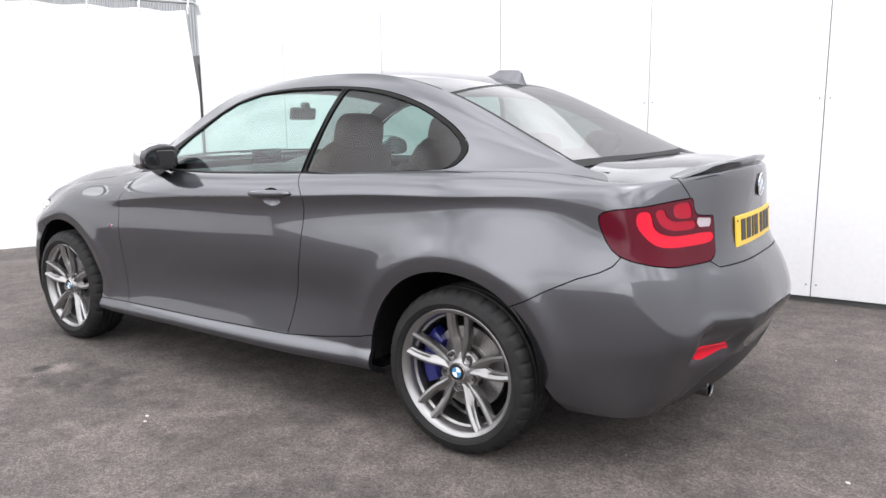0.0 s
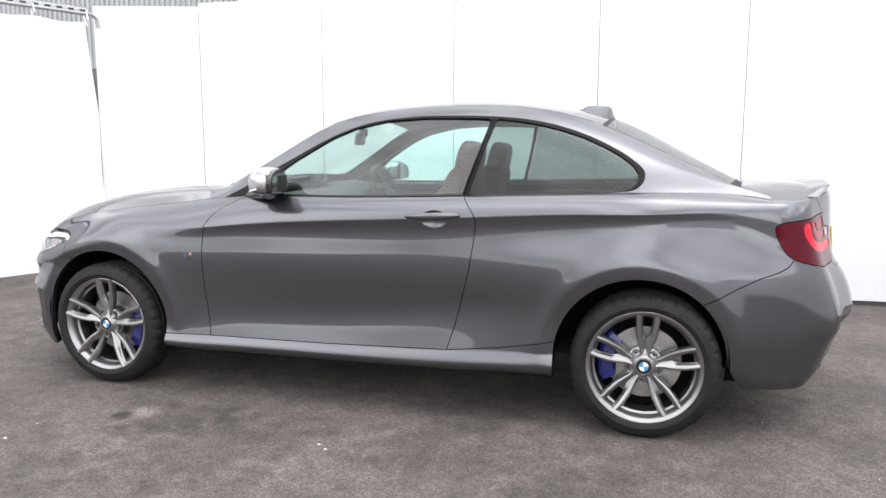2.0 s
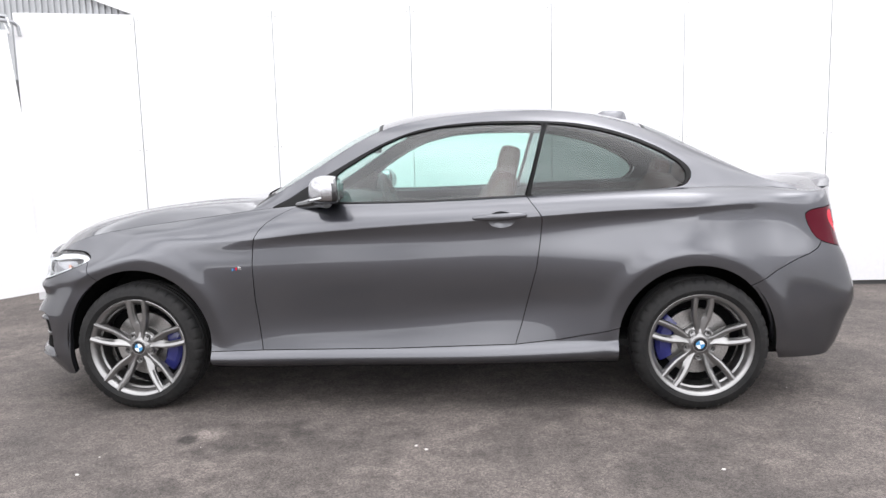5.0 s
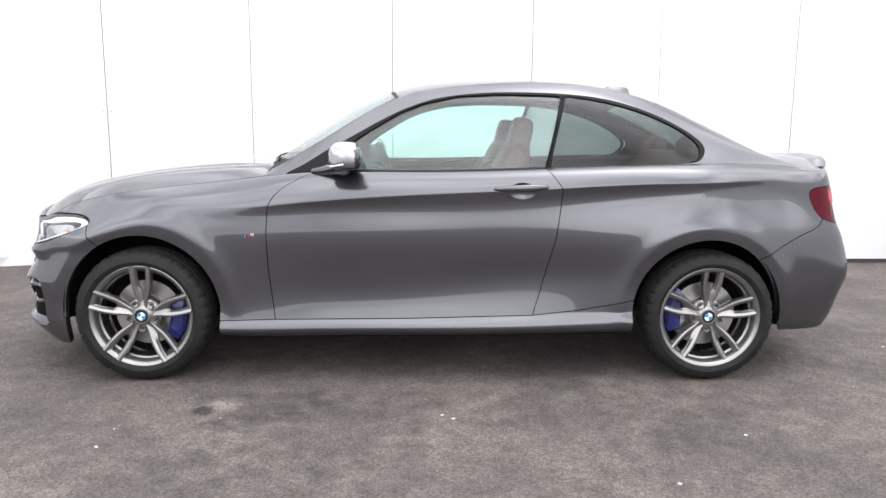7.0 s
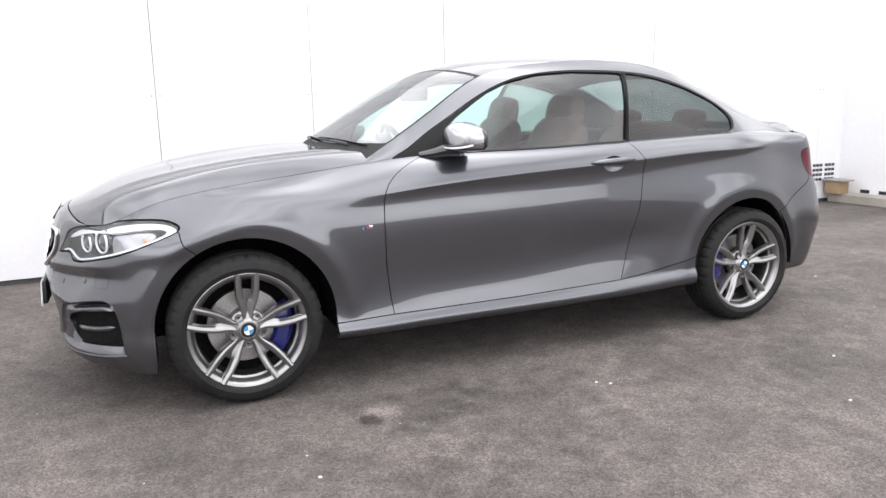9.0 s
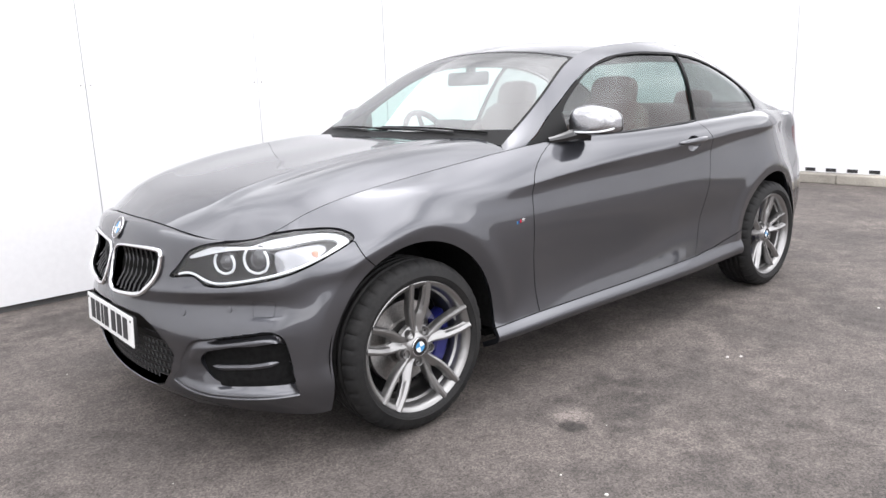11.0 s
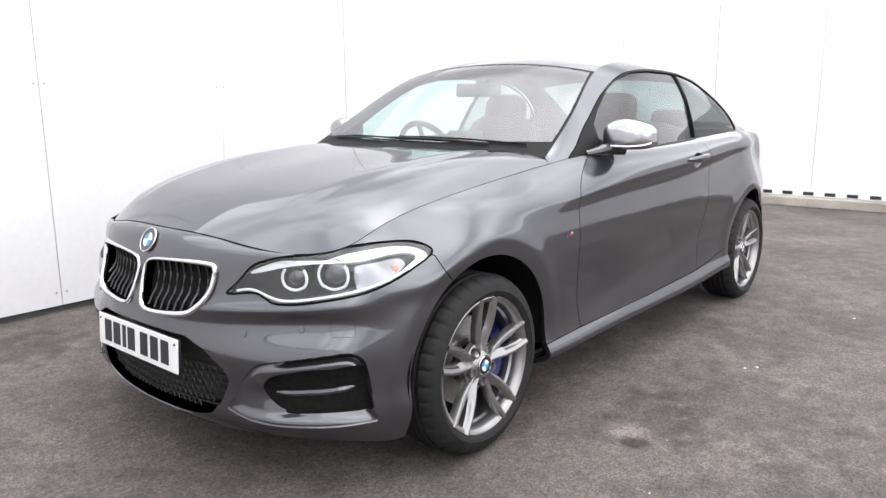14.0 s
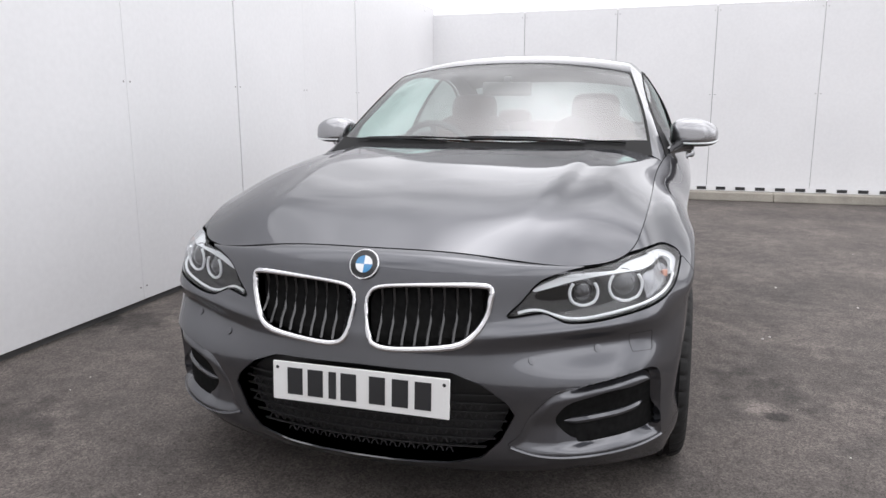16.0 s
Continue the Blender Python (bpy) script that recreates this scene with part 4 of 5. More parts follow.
for sd in (-1, 1):
    lamp = link("headlamp", lamp_bowl.moved(-0.050).mesh("headlamp", sd, -0.047), LAMP_GREY, car, "twin-projector headlamp with a white light bar along its top")
    link("lens_cover", lamp_bowl.cut(HEAD, 0.0045).moved(-0.001).mesh("lens_cover", sd, 0.004), CLEAR, lamp, "clear lamp cover")
    link("lamp_seal", lamp_bowl.cut(lambda x, w, z: -HEAD(x, w, z) - 0.0045).moved(-0.002).mesh("lamp_seal", sd, 0.02), TRIM, lamp, "black lamp surround")
    link("light_bar", lamp_bowl.cut(LAMP_BAR).moved(-0.016).mesh("light_bar", sd, 0.012), BADGE_WHITE, lamp, "white daytime light bar")
    link("side_reflector", lamp_bowl.cut(LAMP_FACETS).moved(-0.022).mesh("side_reflector", sd, 0.012), REFLECTOR, lamp, "bright faceted reflector")
    part("lower_light_line", tube(nose_line([(-0.255, 0.643), (-0.178, 0.649), (-0.131, 0.637), (-0.079, 0.627), (0.034, 0.631), (0.156, 0.646), (0.282, 0.661), (0.398, 0.683), (0.479, 0.708)], 0.010, sd, 60, 4), 0.0045, 8), BADGE_WHITE, lamp)
    for k, (sc, z, rad) in enumerate(((-0.002, 0.688, 0.039), (0.166, 0.703, 0.046))):
        p, nn = nose_spot(sc, z)
        aim = Vector((-0.90, sd * 0.43, 0.02)).normalized()
        q = Vector((p[0], sd * p[1], p[2])) - Vector((nn[0], sd * nn[1], nn[2])) * 0.019
        m = Matrix.Translation(q) @ aim.to_track_quat("Z", "Y").to_matrix().to_4x4()
        o = part("projector_lens", lathe(((rad * 1.0, -0.03), (rad * 0.98, -0.014), (rad * 0.80, -0.012), (rad * 0.72, -0.006), (rad * 0.5, 0.003), (rad * 0.28, 0.008), (0.0005, 0.010)), 32, "z"), LAMP_LENS, lamp, "dark projector lens")
        o.matrix_local = m
        arc = [(rad * math.sin(t) * 1.02, rad * -math.cos(t) * (0.92 if abs(t) < 0.6 else 1.0), 0.004) for t in np.linspace(-2.3, 2.3, 25)]
        o = part("ring_light", tube(arc, 0.0045, 8), BADGE_WHITE, lamp, "open white ring light")
        o.matrix_local = m
    p, nn = nose_spot(0.44, 0.718)
    q = p - nn * 0.020
    o = part("amber_reflector", box(0, 0, 0, 0.008, 0.020, 0.022, 0.003), AMBER, lamp)
    o.matrix_local = Matrix.Translation((q[0], sd * q[1], q[2])) @ Matrix.Rotation(sd * -0.9, 4, "Z")

# kidney grilles: chrome frame, black core, upright bars
kid_loop = rounded(KID_PTS, 6)
kid_sheet = SIDE.cut(front_only).cut(KIDNEY)
for sd in (-1, 1):
    core = link("kidney_grille", kid_sheet.moved(-0.045).mesh("kidney_grille", sd, -0.04), VOID, car, "black kidney grille with a chrome frame")
    loop = []
    for w0, z0 in kid_loop[::2]:
        p, nn = end_spot(w0, z0)
        q = p + nn * 0.004
        loop.append((q[0], sd * w0, z0))
    f = np.array(loop)
    for _ in range(2):
        f[:, 0] = (np.roll(f[:, 0], 1) + 2 * f[:, 0] + np.roll(f[:, 0], -1)) / 4
    part("chrome_frame", tube([tuple(q) for q in f], 0.0095, 10, closed=True, taper=[0.0055 + 0.003 * float(smooth(0.12, 0.36, np.array(q[1] * sd))) + 0.0025 * float(smooth(0.63, 0.56, np.array(q[2]))) for q in f]), CHROME, core, "bright chrome surround")
    for k in range(9):
        w0 = 0.05 + k * 0.0345
        zz = [z for w, z in kid_loop if abs(w - w0) < 0.012]
        if not zz or max(zz) - min(zz) < 0.05:
            continue
        z0, z1 = min(zz), max(zz)
        pts = []
        for z in np.linspace(z0 + 0.006, z1 - 0.004, 7):
            p, nn = end_spot(w0, z)
            pts.append((p[0] + 0.013 + 0.022 * math.sin((z - z0) / (z1 - z0) * math.pi), sd * w0, z))
        bm = bmesh.new()
        rows = [[bm.verts.new((x + dx, y + dy, z)) for dx, dy in ((-0.004, 0.0), (0.0, 0.005), (0.03, 0.004), (0.03, -0.004), (0.0, -0.005))] for x, y, z in pts]
        for a, b in zip(rows, rows[1:]):
            for i in range(5):
                j = (i + 1) % 5
                bm.faces.new((a[i], a[j], b[j], b[i]))
        bmesh.ops.recalc_face_normals(bm, faces=bm.faces[:])
        part("grille_bar", bm, GLOSS_BLACK, core)

# lower air intakes
low = SIDE.cut(front_only).cut(GRILLE)
lower_grille = link("lower_grille", low.moved(-0.06).mesh("lower_grille", -1, -0.055, both=True), BLACK, car, "black lower air intake with a mesh insert")
for k in range(7):
    z = 0.262 + k * 0.026
    half = min(0.40, 0.30 + 2.0 * min(z - 0.24, 0.05))
    pts = []
    for w in np.linspace(-half, half, 21):
        p, nn = end_spot(abs(w), z)
        pts.append((p[0] + 0.035, w, z))
    part("mesh_bar", tube(pts, 0.0035, 5), MESH_PLASTIC, lower_grille)
link_mesh = None
for row in range(6):
    z = 0.252 + row * 0.026
    for k in range(-13, 14):
        w = k * 0.027 + (0.0135 if row % 2 else 0.0)
        if GRILLE(np.array([0.0]), np.array([abs(w)]), np.array([z]))[0] > -0.03:
            continue
        p, nn = end_spot(abs(w), z)
        o = part("mesh_link", tube([(0, -0.010, -0.007), (0, -0.004, 0.005), (0, 0.004, 0.005), (0, 0.010, -0.007)], 0.0024, 5), MESH_PLASTIC, lower_grille) if link_mesh is None else link("mesh_link", link_mesh, None, lower_grille)
        link_mesh, o.location = o.data, (p[0] + 0.032, w, z)
fog_sheet = SIDE.cut(FOG, -0.001).cut(outside(FOG_OPEN))
fx, fw, fz = fog_sheet.p.T
inward = np.clip(-FOG(fx, fw, fz), 0, 1)
fs = fx + fw
brow = smooth(0.33, 0.38, fz)
sunk = (0.034 * smooth(0.0, 0.008, inward) * (1 - 0.62 * smooth(0.008, 0.036, inward))) * brow + 0.036 * smooth(0.0, 0.030, inward) * np.interp(fz, (0.235, 0.275, 0.33), (0.3, 0.9, 1.0)) * (1 - brow)
sunk = sunk * np.interp(fs, (-0.31, -0.14, -0.05, 0.30), (0.12, 0.45, 1.0, 1.0))
fp = fog_sheet.p - fog_sheet.n * sunk[:, None]
tmp = Sheet(fp, fog_sheet.n, fog_sheet.f)
acc = np.zeros_like(fp)
for f in tmp.f:
    a3, b3, c3 = fp[f[0]], fp[f[1]], fp[f[2]]
    fn = np.cross(b3 - a3, c3 - a3)
    for i in f:
        acc[i] += fn
tmp.n = acc / np.maximum(np.linalg.norm(acc, axis=1, keepdims=True), 1e-9)
for sd in (-1, 1):
    fog = link("side_intake", SIDE.cut(FOG_OPEN, -0.012).moved(-0.075).mesh("side_intake", sd, -0.04), VOID, car, "black side air intake in a sculpted recess")
    link("intake_recess", tmp.mesh("intake_recess", sd, 0.03), PAINT, fog, "body-coloured scooped surround")
    slat = nose_line([(-0.112, 0.339), (-0.060, 0.340), (0.021, 0.346), (0.161, 0.354), (0.260, 0.364)], 0.034, sd, 30)
    part("intake_slat", tube(slat, 0.012, 8, taper=[0.012 * min(1, 0.3 + i / 5, 0.3 + (29 - i) / 5) for i in range(30)]), PAINT, fog)
    for r0, zz in ((0, 0.302), (1, 0.322), (0, 0.380), (1, 0.400)):
        for k in range(14):
            sc = -0.09 + k * 0.027 + 0.013 * r0
            p, nn = nose_spot(sc, zz)
            q = p - nn * 0.066
            o = part("mesh_link", tube([(0, -0.010, -0.006), (0, -0.004, 0.004), (0, 0.004, 0.004), (0, 0.010, -0.006)], 0.0024, 5), MESH_PLASTIC, fog)
            o.matrix_local = Matrix.Translation((q[0], sd * q[1], q[2])) @ Matrix.Rotation(math.atan2(sd * nn[1], nn[0]), 4, "Z")
    part("bumper_lip", tube(nose_line([(-0.306, 0.279), (-0.244, 0.260), (-0.171, 0.250), (0.002, 0.248), (0.202, 0.251), (0.338, 0.258)], -0.002, sd, 40), 0.005, 6), PAINT, car)

# tail lamps
lamp_sheet = SIDE.cut(TAIL, 0.002)
bar_in = tail_poly([(2.60, 0.915), (2.66, 0.915), (2.675, 0.87), (2.72, 0.845), (2.82, 0.832), (3.035, 0.832), (3.035, 0.80), (2.86, 0.795), (2.74, 0.80), (2.67, 0.815), (2.62, 0.845), (2.59, 0.88)], 3)
bar_up = tail_poly([(2.805, 0.931), (2.885, 0.938), (2.905, 0.93), (2.915, 0.893), (2.89, 0.886), (2.83, 0.888), (2.80, 0.898)], 3)
bar_mid = tail_poly([(2.690, 0.918), (2.745, 0.922), (2.748, 0.905), (2.775, 0.888), (2.82, 0.878), (2.925, 0.876), (2.925, 0.850), (2.80, 0.850), (2.735, 0.864), (2.702, 0.885)], 3)
rev_in = tail_poly([(2.945, 0.885), (3.04, 0.878), (3.04, 0.85), (2.945, 0.853)])
for sd in (-1, 1):
    lamp = link("tail_lamp", lamp_sheet.cut(outside(bar_in)).cut(outside(bar_up)).cut(outside(bar_mid)).cut(outside(rev_in)).mesh("tail_lamp", sd, 0.02), RED_LENS, car, "dark red wraparound tail lamp with an L-shaped light bar")
    for nm, f, mt, lb in (("light_bar", bar_in, RED_BAR, "bright red L-shaped bar"), ("brake_light", bar_up, RED_MID, "red brake light window"), ("running_light", bar_mid, RED_MID, "red inner light band"), ("reversing_light", rev_in, WHITE_LENS, "pale reversing light")):
        link(nm, lamp_sheet.cut(f).moved(-0.002).mesh(nm, sd, 0.006), mt, lamp, lb)

# rear bumper details
refl = end_poly([(0.385, 0.448), (0.535, 0.462), (0.556, 0.445), (0.552, 0.42), (0.52, 0.412), (0.40, 0.428), (0.36, 0.42)])
rear_sheet = SIDE.cut(rear_only)
panel("rear_reflector", rear_sheet, [refl], RED_BAR, 0.006, gap=0, lift=0.004, label="narrow red bumper reflector")
panel("diffuser", rear_sheet, [end_poly([(-0.5, 0.1), (-0.5, 0.39), (0.36, 0.385), (0.46, 0.35), (0.53, 0.29), (0.60, 0.1)])], BLACK, 0.01, gap=0, lift=0.003, label="black rear diffuser", joined=True)
for sd in (-1, 1):
    o = part("exhaust_pipe", lathe(((0.030, -0.20), (0.040, -0.02), (0.042, 0.03), (0.039, 0.034), (0.036, 0.03), (0.034, -0.08), (0.0005, -0.085)), 28, "x"), DARK_CHROME, car, "round dark chrome exhaust tip")
    o.location = (3.42, sd * 0.35, 0.268)
bm = bmesh.new()
prof = ((-0.085, -0.006), (-0.03, 0.010), (0.020, 0.021), (0.050, 0.025), (0.058, 0.020), (0.052, 0.007), (0.03, -0.020))
rows = []
for w in np.linspace(-0.50, 0.50, 51):
    p, nn = spot(lambda x, ww, z: (ww - abs(w)) ** 2 * 9 + (x - 4.0) ** 2, BOOT)
    k = min(1.0, (0.505 - abs(w)) / 0.14 + 0.04)
    x0 = np.interp(abs(w), (0, 0.15, 0.30, 0.42, 0.50), (3.478, 3.470, 3.443, 3.402, 3.360)) - 0.045
    z0 = np.interp(abs(w), (0, 0.30, 0.50), (1.050, 1.039, 1.016))
    rows.append([bm.verts.new((x0 + dx, w, z0 + dz * k)) for dx, dz in prof])
for a, b in zip(rows, rows[1:]):
    for i in range(len(prof)):
        j = (i + 1) % len(prof)
        bm.faces.new((a[i], a[j], b[j], b[i]))
bm.faces.new(rows[0]), bm.faces.new(rows[-1][::-1])
bmesh.ops.recalc_face_normals(bm, faces=bm.faces[:])
part("boot_spoiler", bm, PAINT, car, "slim painted lip spoiler on the boot edge")


def number_plate(name, at, out, up, material, label, bend=0.0):
    """A plate with plain bars for its characters."""
    bm = box(0, 0, 0, 0.52, 0.111, 0.006, 0.002, 1)
    if bend:
        for x in np.linspace(-0.22, 0.22, 9):
            bmesh.ops.bisect_plane(bm, geom=bm.verts[:] + bm.edges[:] + bm.faces[:], plane_co=(x, 0, 0), plane_no=(1, 0, 0))
        for v in bm.verts:
            v.co.z -= bend * v.co.x ** 2
    o = part(name, bm, material, car, label, smooth_it=False)
    out, up = Vector(out).normalized(), Vector(up).normalized()
    side = up.cross(out).normalized()
    up = out.cross(side)
    o.matrix_local = Matrix.Translation(at) @ Matrix((side, up, out)).transposed().to_4x4()
    for x in (-0.19, -0.128, -0.076, -0.028, 0.056, 0.122, 0.187):
        b = part("plate_bar", box(0, 0, 0, 0.022 if x == -0.076 else 0.046, 0.076, 0.002), STRIP_BLACK, o, smooth_it=False)
        b.location, b.rotation_euler = (x, 0.002, 0.0042 - bend * x * x), (0, math.atan(2 * bend * x), 0)
    for x in (-0.245, 0.245):
        b = part("fixing_screw", lathe(((0.005, 0.0), (0.004, 0.002), (0.0003, 0.0025)), 10, "z"), STRIP_BLACK, o)
        b.location = (x, 0.038, 0.003 - bend * x * x)
    return o


number_plate("front_number_plate", (-0.794, -0.006, 0.428), (-1, 0, 0.06), (0.06, 0, 1), PLATE_W, "white front plate with black bars")
number_plate("rear_number_plate", (3.500, 0, 0.815), (1, 0, 0.08), (-0.08, 0, 1), PLATE_Y, "yellow rear plate with black bars", 0.20)
part("plate_holder", box(-0.784, -0.006, 0.43, 0.02, 0.50, 0.10, 0.004), BLACK, car)


def roundel(name, at, out, radius, parent=car):
    """Round badge: dark ring, quarters in blue and white, bright rim."""
    o = part(name, lathe(((radius, -0.003), (radius, 0.003), (radius * 0.93, 0.005), (radius * 0.62, 0.005), (radius * 0.62, 0.0035), (0.0003, 0.0035)), 32, "z"), GLOSS_BLACK, parent, "round blue and white badge")
    o.matrix_local = Matrix.Translation(at) @ Vector(out).to_track_quat("Z", "Y").to_matrix().to_4x4()
    for q in range(4):
        bm = bmesh.new()
        c = bm.verts.new((0, 0, 0.0045))
        arc = [bm.verts.new((radius * 0.60 * math.cos(k), radius * 0.60 * math.sin(k), 0.0045)) for k in np.linspace(q * math.pi / 2, (q + 1) * math.pi / 2, 9)]
        for a, b in zip(arc, arc[1:]):
            bm.faces.new((c, a, b))
        part("quarter", bm, BADGE_BLUE if q % 2 else BADGE_WHITE, o, smooth_it=False)
    part("rim_ring", tube([(radius * math.cos(k), radius * math.sin(k), 0.003) for k in np.linspace(0, 2 * math.pi, 32, endpoint=False)], radius * 0.06, 6, closed=True), CHROME, o)
    return o


p, nn = end_spot(0, 0.758)
roundel("bonnet_badge", tuple(p + nn * 0.002), tuple(nn), 0.041)
p, nn = end_spot(0, 0.965, False)
roundel("boot_badge", tuple(p + nn * 0.002), tuple(nn), 0.041)
for sd in (-1, 1):
    for k, (dx, mt) in enumerate(((0.0, BADGE_BLUE), (0.009, CALIPER), (0.018, RED_BAR), (0.033, CHROME))):
        p, nn = spot(lambda x, w, z: (x - 0.50 - dx) ** 2 + (z - 0.696 - dx * 0.2) ** 2)
        o = part("wing_badge", box(0, 0, 0, 0.006 if k < 3 else 0.016, 0.003, 0.012, 0.001, 1), mt, car, "small coloured wing badge", smooth_it=False)
        o.location = (0.50 + dx, sd * (p[1] + 0.001), 0.696 + dx * 0.2)
    # parking sensors and towing cover
    for s, z in ((-0.223, 0.518), (0.030, 0.540)):
        p, nn = nose_spot(s, z)
        o = part("parking_sensor", lathe(((0.011, 0.0), (0.0105, 0.002), (0.0003, 0.0025)), 20, "z"), PAINT, car)
        o.matrix_local = Matrix.Translation((p[0] + nn[0] * 0.001, sd * (p[1] + nn[1] * 0.001), p[2])) @ Vector((nn[0], sd * nn[1], nn[2])).to_track_quat("Z", "Y").to_matrix().to_4x4()
loop = []
for (s0, z0), (s1, z1) in zip(((0.156, 0.575), (0.153, 0.568), (0.156, 0.532), (0.160, 0.527), (0.247, 0.525), (0.255, 0.531), (0.262, 0.569), (0.255, 0.576)), ((0.153, 0.568), (0.156, 0.532), (0.160, 0.527), (0.247, 0.525), (0.255, 0.531), (0.262, 0.569), (0.255, 0.576), (0.156, 0.575))):
    for k in (0, 0.25, 0.5, 0.75):
        p, nn = nose_spot(s0 + (s1 - s0) * k, z0 + (z1 - z0) * k)
        loop.append((p[0] + nn[0] * 0.0003, -p[1] - nn[1] * 0.0003, p[2]))
part("towing_cover", tube(loop, 0.0005, 5, closed=True), VOID, car, "square towing-eye cover outline")

# door handles and mirrors
for sd, door in zip((-1, 1), DOORS):
    cup = SIDE.cut(lambda x, w, z: handle_cup(x, w, z) - 0.002)
    q = cup.p.copy()
    d = np.hypot((q[:, 0] - 1.775) / 0.064, (q[:, 2] - 0.912) / 0.038)
    q[:, 1] -= 0.028 * np.clip(1 - d ** 2, 0, 1) ** 0.6
    n2 = cup.n + np.stack([(q[:, 0] - 1.775) * -9, 0 * d, (q[:, 2] - 0.912) * -16], 1)
    link("handle_cup", Sheet(q, n2, cup.f).mesh("handle_cup", sd, 0), PAINT, door)
    bm = bmesh.new()
    rows = []
    for x in np.linspace(1.640, 1.895, 31):
        t = (x - 1.64) / 0.255
        h = 0.0175 * min(1, max(0.0, 4 * t * (1 - t)) ** 0.35 + 0.02) * (0.85 + 0.15 * t)
        zc = 0.921 + 0.010 * t
        wv = 0.874 + 0.030 * max(0.0, math.sin(math.pi * t)) ** 0.6
        rows.append([bm.verts.new((x, sd * (wv + 0.011 * math.cos(k)), zc + h * math.sin(k))) for k in np.linspace(0, 2 * math.pi, 12, endpoint=False)])
    for a, b in zip(rows, rows[1:]):
        for i in range(12):
            bm.faces.new((a[i], a[(i + 1) % 12], b[(i + 1) % 12], b[i]))
    bmesh.ops.recalc_face_normals(bm, faces=bm.faces[:])
    part("door_handle", bm, PAINT, door, "body-coloured pull handle")

    power = lambda v, e: math.copysign(abs(v) ** e, v)

    def housing(la, lo, grow=1.0):
        """A point of the mirror housing: sloping front, flat glass side, level underside."""
        ex, ey, ez = power(math.cos(la), 0.55) * power(math.cos(lo), 0.7 if math.cos(lo) < 0 else 0.35), power(math.sin(la), 0.7), power(math.cos(la), 0.55) * power(math.sin(lo), 0.6)
        x = ex * (0.100 if ex < 0 else 0.042) + 0.030 * max(0.0, ey) ** 2
        top = 0.082 - 0.022 * max(0.0, ey) - 0.006 * ex
        return (0.990 + x * grow, sd * (0.880 + 0.104 * ey * grow), 1.048 + ez * (top if ez > 0 else 0.046) * grow)

    def blob(keep, name, material, parent, label="", grow=1.0):
        bm = bmesh.new()
        rows = [[bm.verts.new(housing(math.pi * (i / 40 - 0.5), 2 * math.pi * j / 64, grow)) for j in range(64)] for i in range(41)]
        for a, b in zip(rows, rows[1:]):
            for i in range(64):
                vs = (a[i], a[(i + 1) % 64], b[(i + 1) % 64], b[i])
                if keep(sum(v.co.z for v in vs) / 4, sum(v.co.x for v in vs) / 4):
                    bm.faces.new(vs)
        bmesh.ops.remove_doubles(bm, verts=bm.verts[:], dist=0.0004)
        bmesh.ops.delete(bm, geom=[v for v in bm.verts if not v.link_faces], context="VERTS")
        bmesh.ops.recalc_face_normals(bm, faces=bm.faces[:])
        for f in bm.faces:
            if (f.calc_center_median() - Vector((0.990, sd * 0.882, 1.048))).dot(f.normal) < 0:
                f.normal_flip()
        return part(name, bm, material, parent, label)
    mirror = blob(lambda z, x: True, "door_mirror", GLOSS_BLACK, car, "door mirror with a satin silver cap on a black foot", 0.985)
    blob(lambda z, x: z > 1.018 and x < 1.017, "mirror_cap", SATIN, mirror, "satin silver mirror cap")
    # dark metal colour stands in for the dark reflection in the glass
    o = part("mirror_glass", box(0, 0, 0, 0.004, 0.130, 0.074, 0.0015, 1), DARK_CHROME, mirror, "mirror glass")
    o.matrix_local = Matrix.Translation((1.0305, sd * 0.874, 1.058)) @ Matrix.Rotation(sd * 0.03, 4, "Z")
    part("indicator_strip", tube([housing(la, math.pi + 0.42, 1.012) for la in np.linspace(-0.5, 1.25, 16)], 0.0042, 6), BADGE_WHITE, mirror)
    part("mirror_foot", tube(spline_pts([(0.80, sd * 0.772, 0.990), (0.86, sd * 0.795, 0.997), (0.92, sd * 0.825, 1.010), (0.965, sd * 0.86, 1.016)], 12), 0.02, 10, taper=list(np.linspace(0.014, 0.036, 12))), GLOSS_BLACK, mirror)

# roof aerial
bm = bmesh.new()
rows = []
for t in np.linspace(0, 1, 31):
    x = 2.30 + 0.20 * t
    h = float(np.interp(t, (0, 0.12, 0.30, 0.55, 0.86, 0.94, 1.0), (0.003, 0.012, 0.036, 0.047, 0.060, 0.052, 0.004)))
    z0 = float(np.interp(x, CENTRE(A)[:, 0], CENTRE(A)[:, 2])) - 0.006
    wd = 0.034 * math.sin(math.pi * (0.08 + 0.84 * t)) ** 0.7
    rows.append([bm.verts.new((x - 0.012 * k * t, wd * (1 - k) ** 0.75 * s + 0.004 * s * (k < 1), z0 + (h + 0.006) * k)) for k, s in ((0, -1), (0.35, -1), (0.7, -1), (0.95, -1), (1.0, 0), (0.95, 1), (0.7, 1), (0.35, 1), (0, 1))])
for a, b in zip(rows, rows[1:]):
    for i in range(8):
        bm.faces.new((a[i], a[i + 1], b[i + 1], b[i]))
bm.faces.new(rows[0]), bm.faces.new(rows[-1][::-1])
bmesh.ops.recalc_face_normals(bm, faces=bm.faces[:])
part("roof_aerial", bm, PAINT, car, "shark-fin roof aerial")


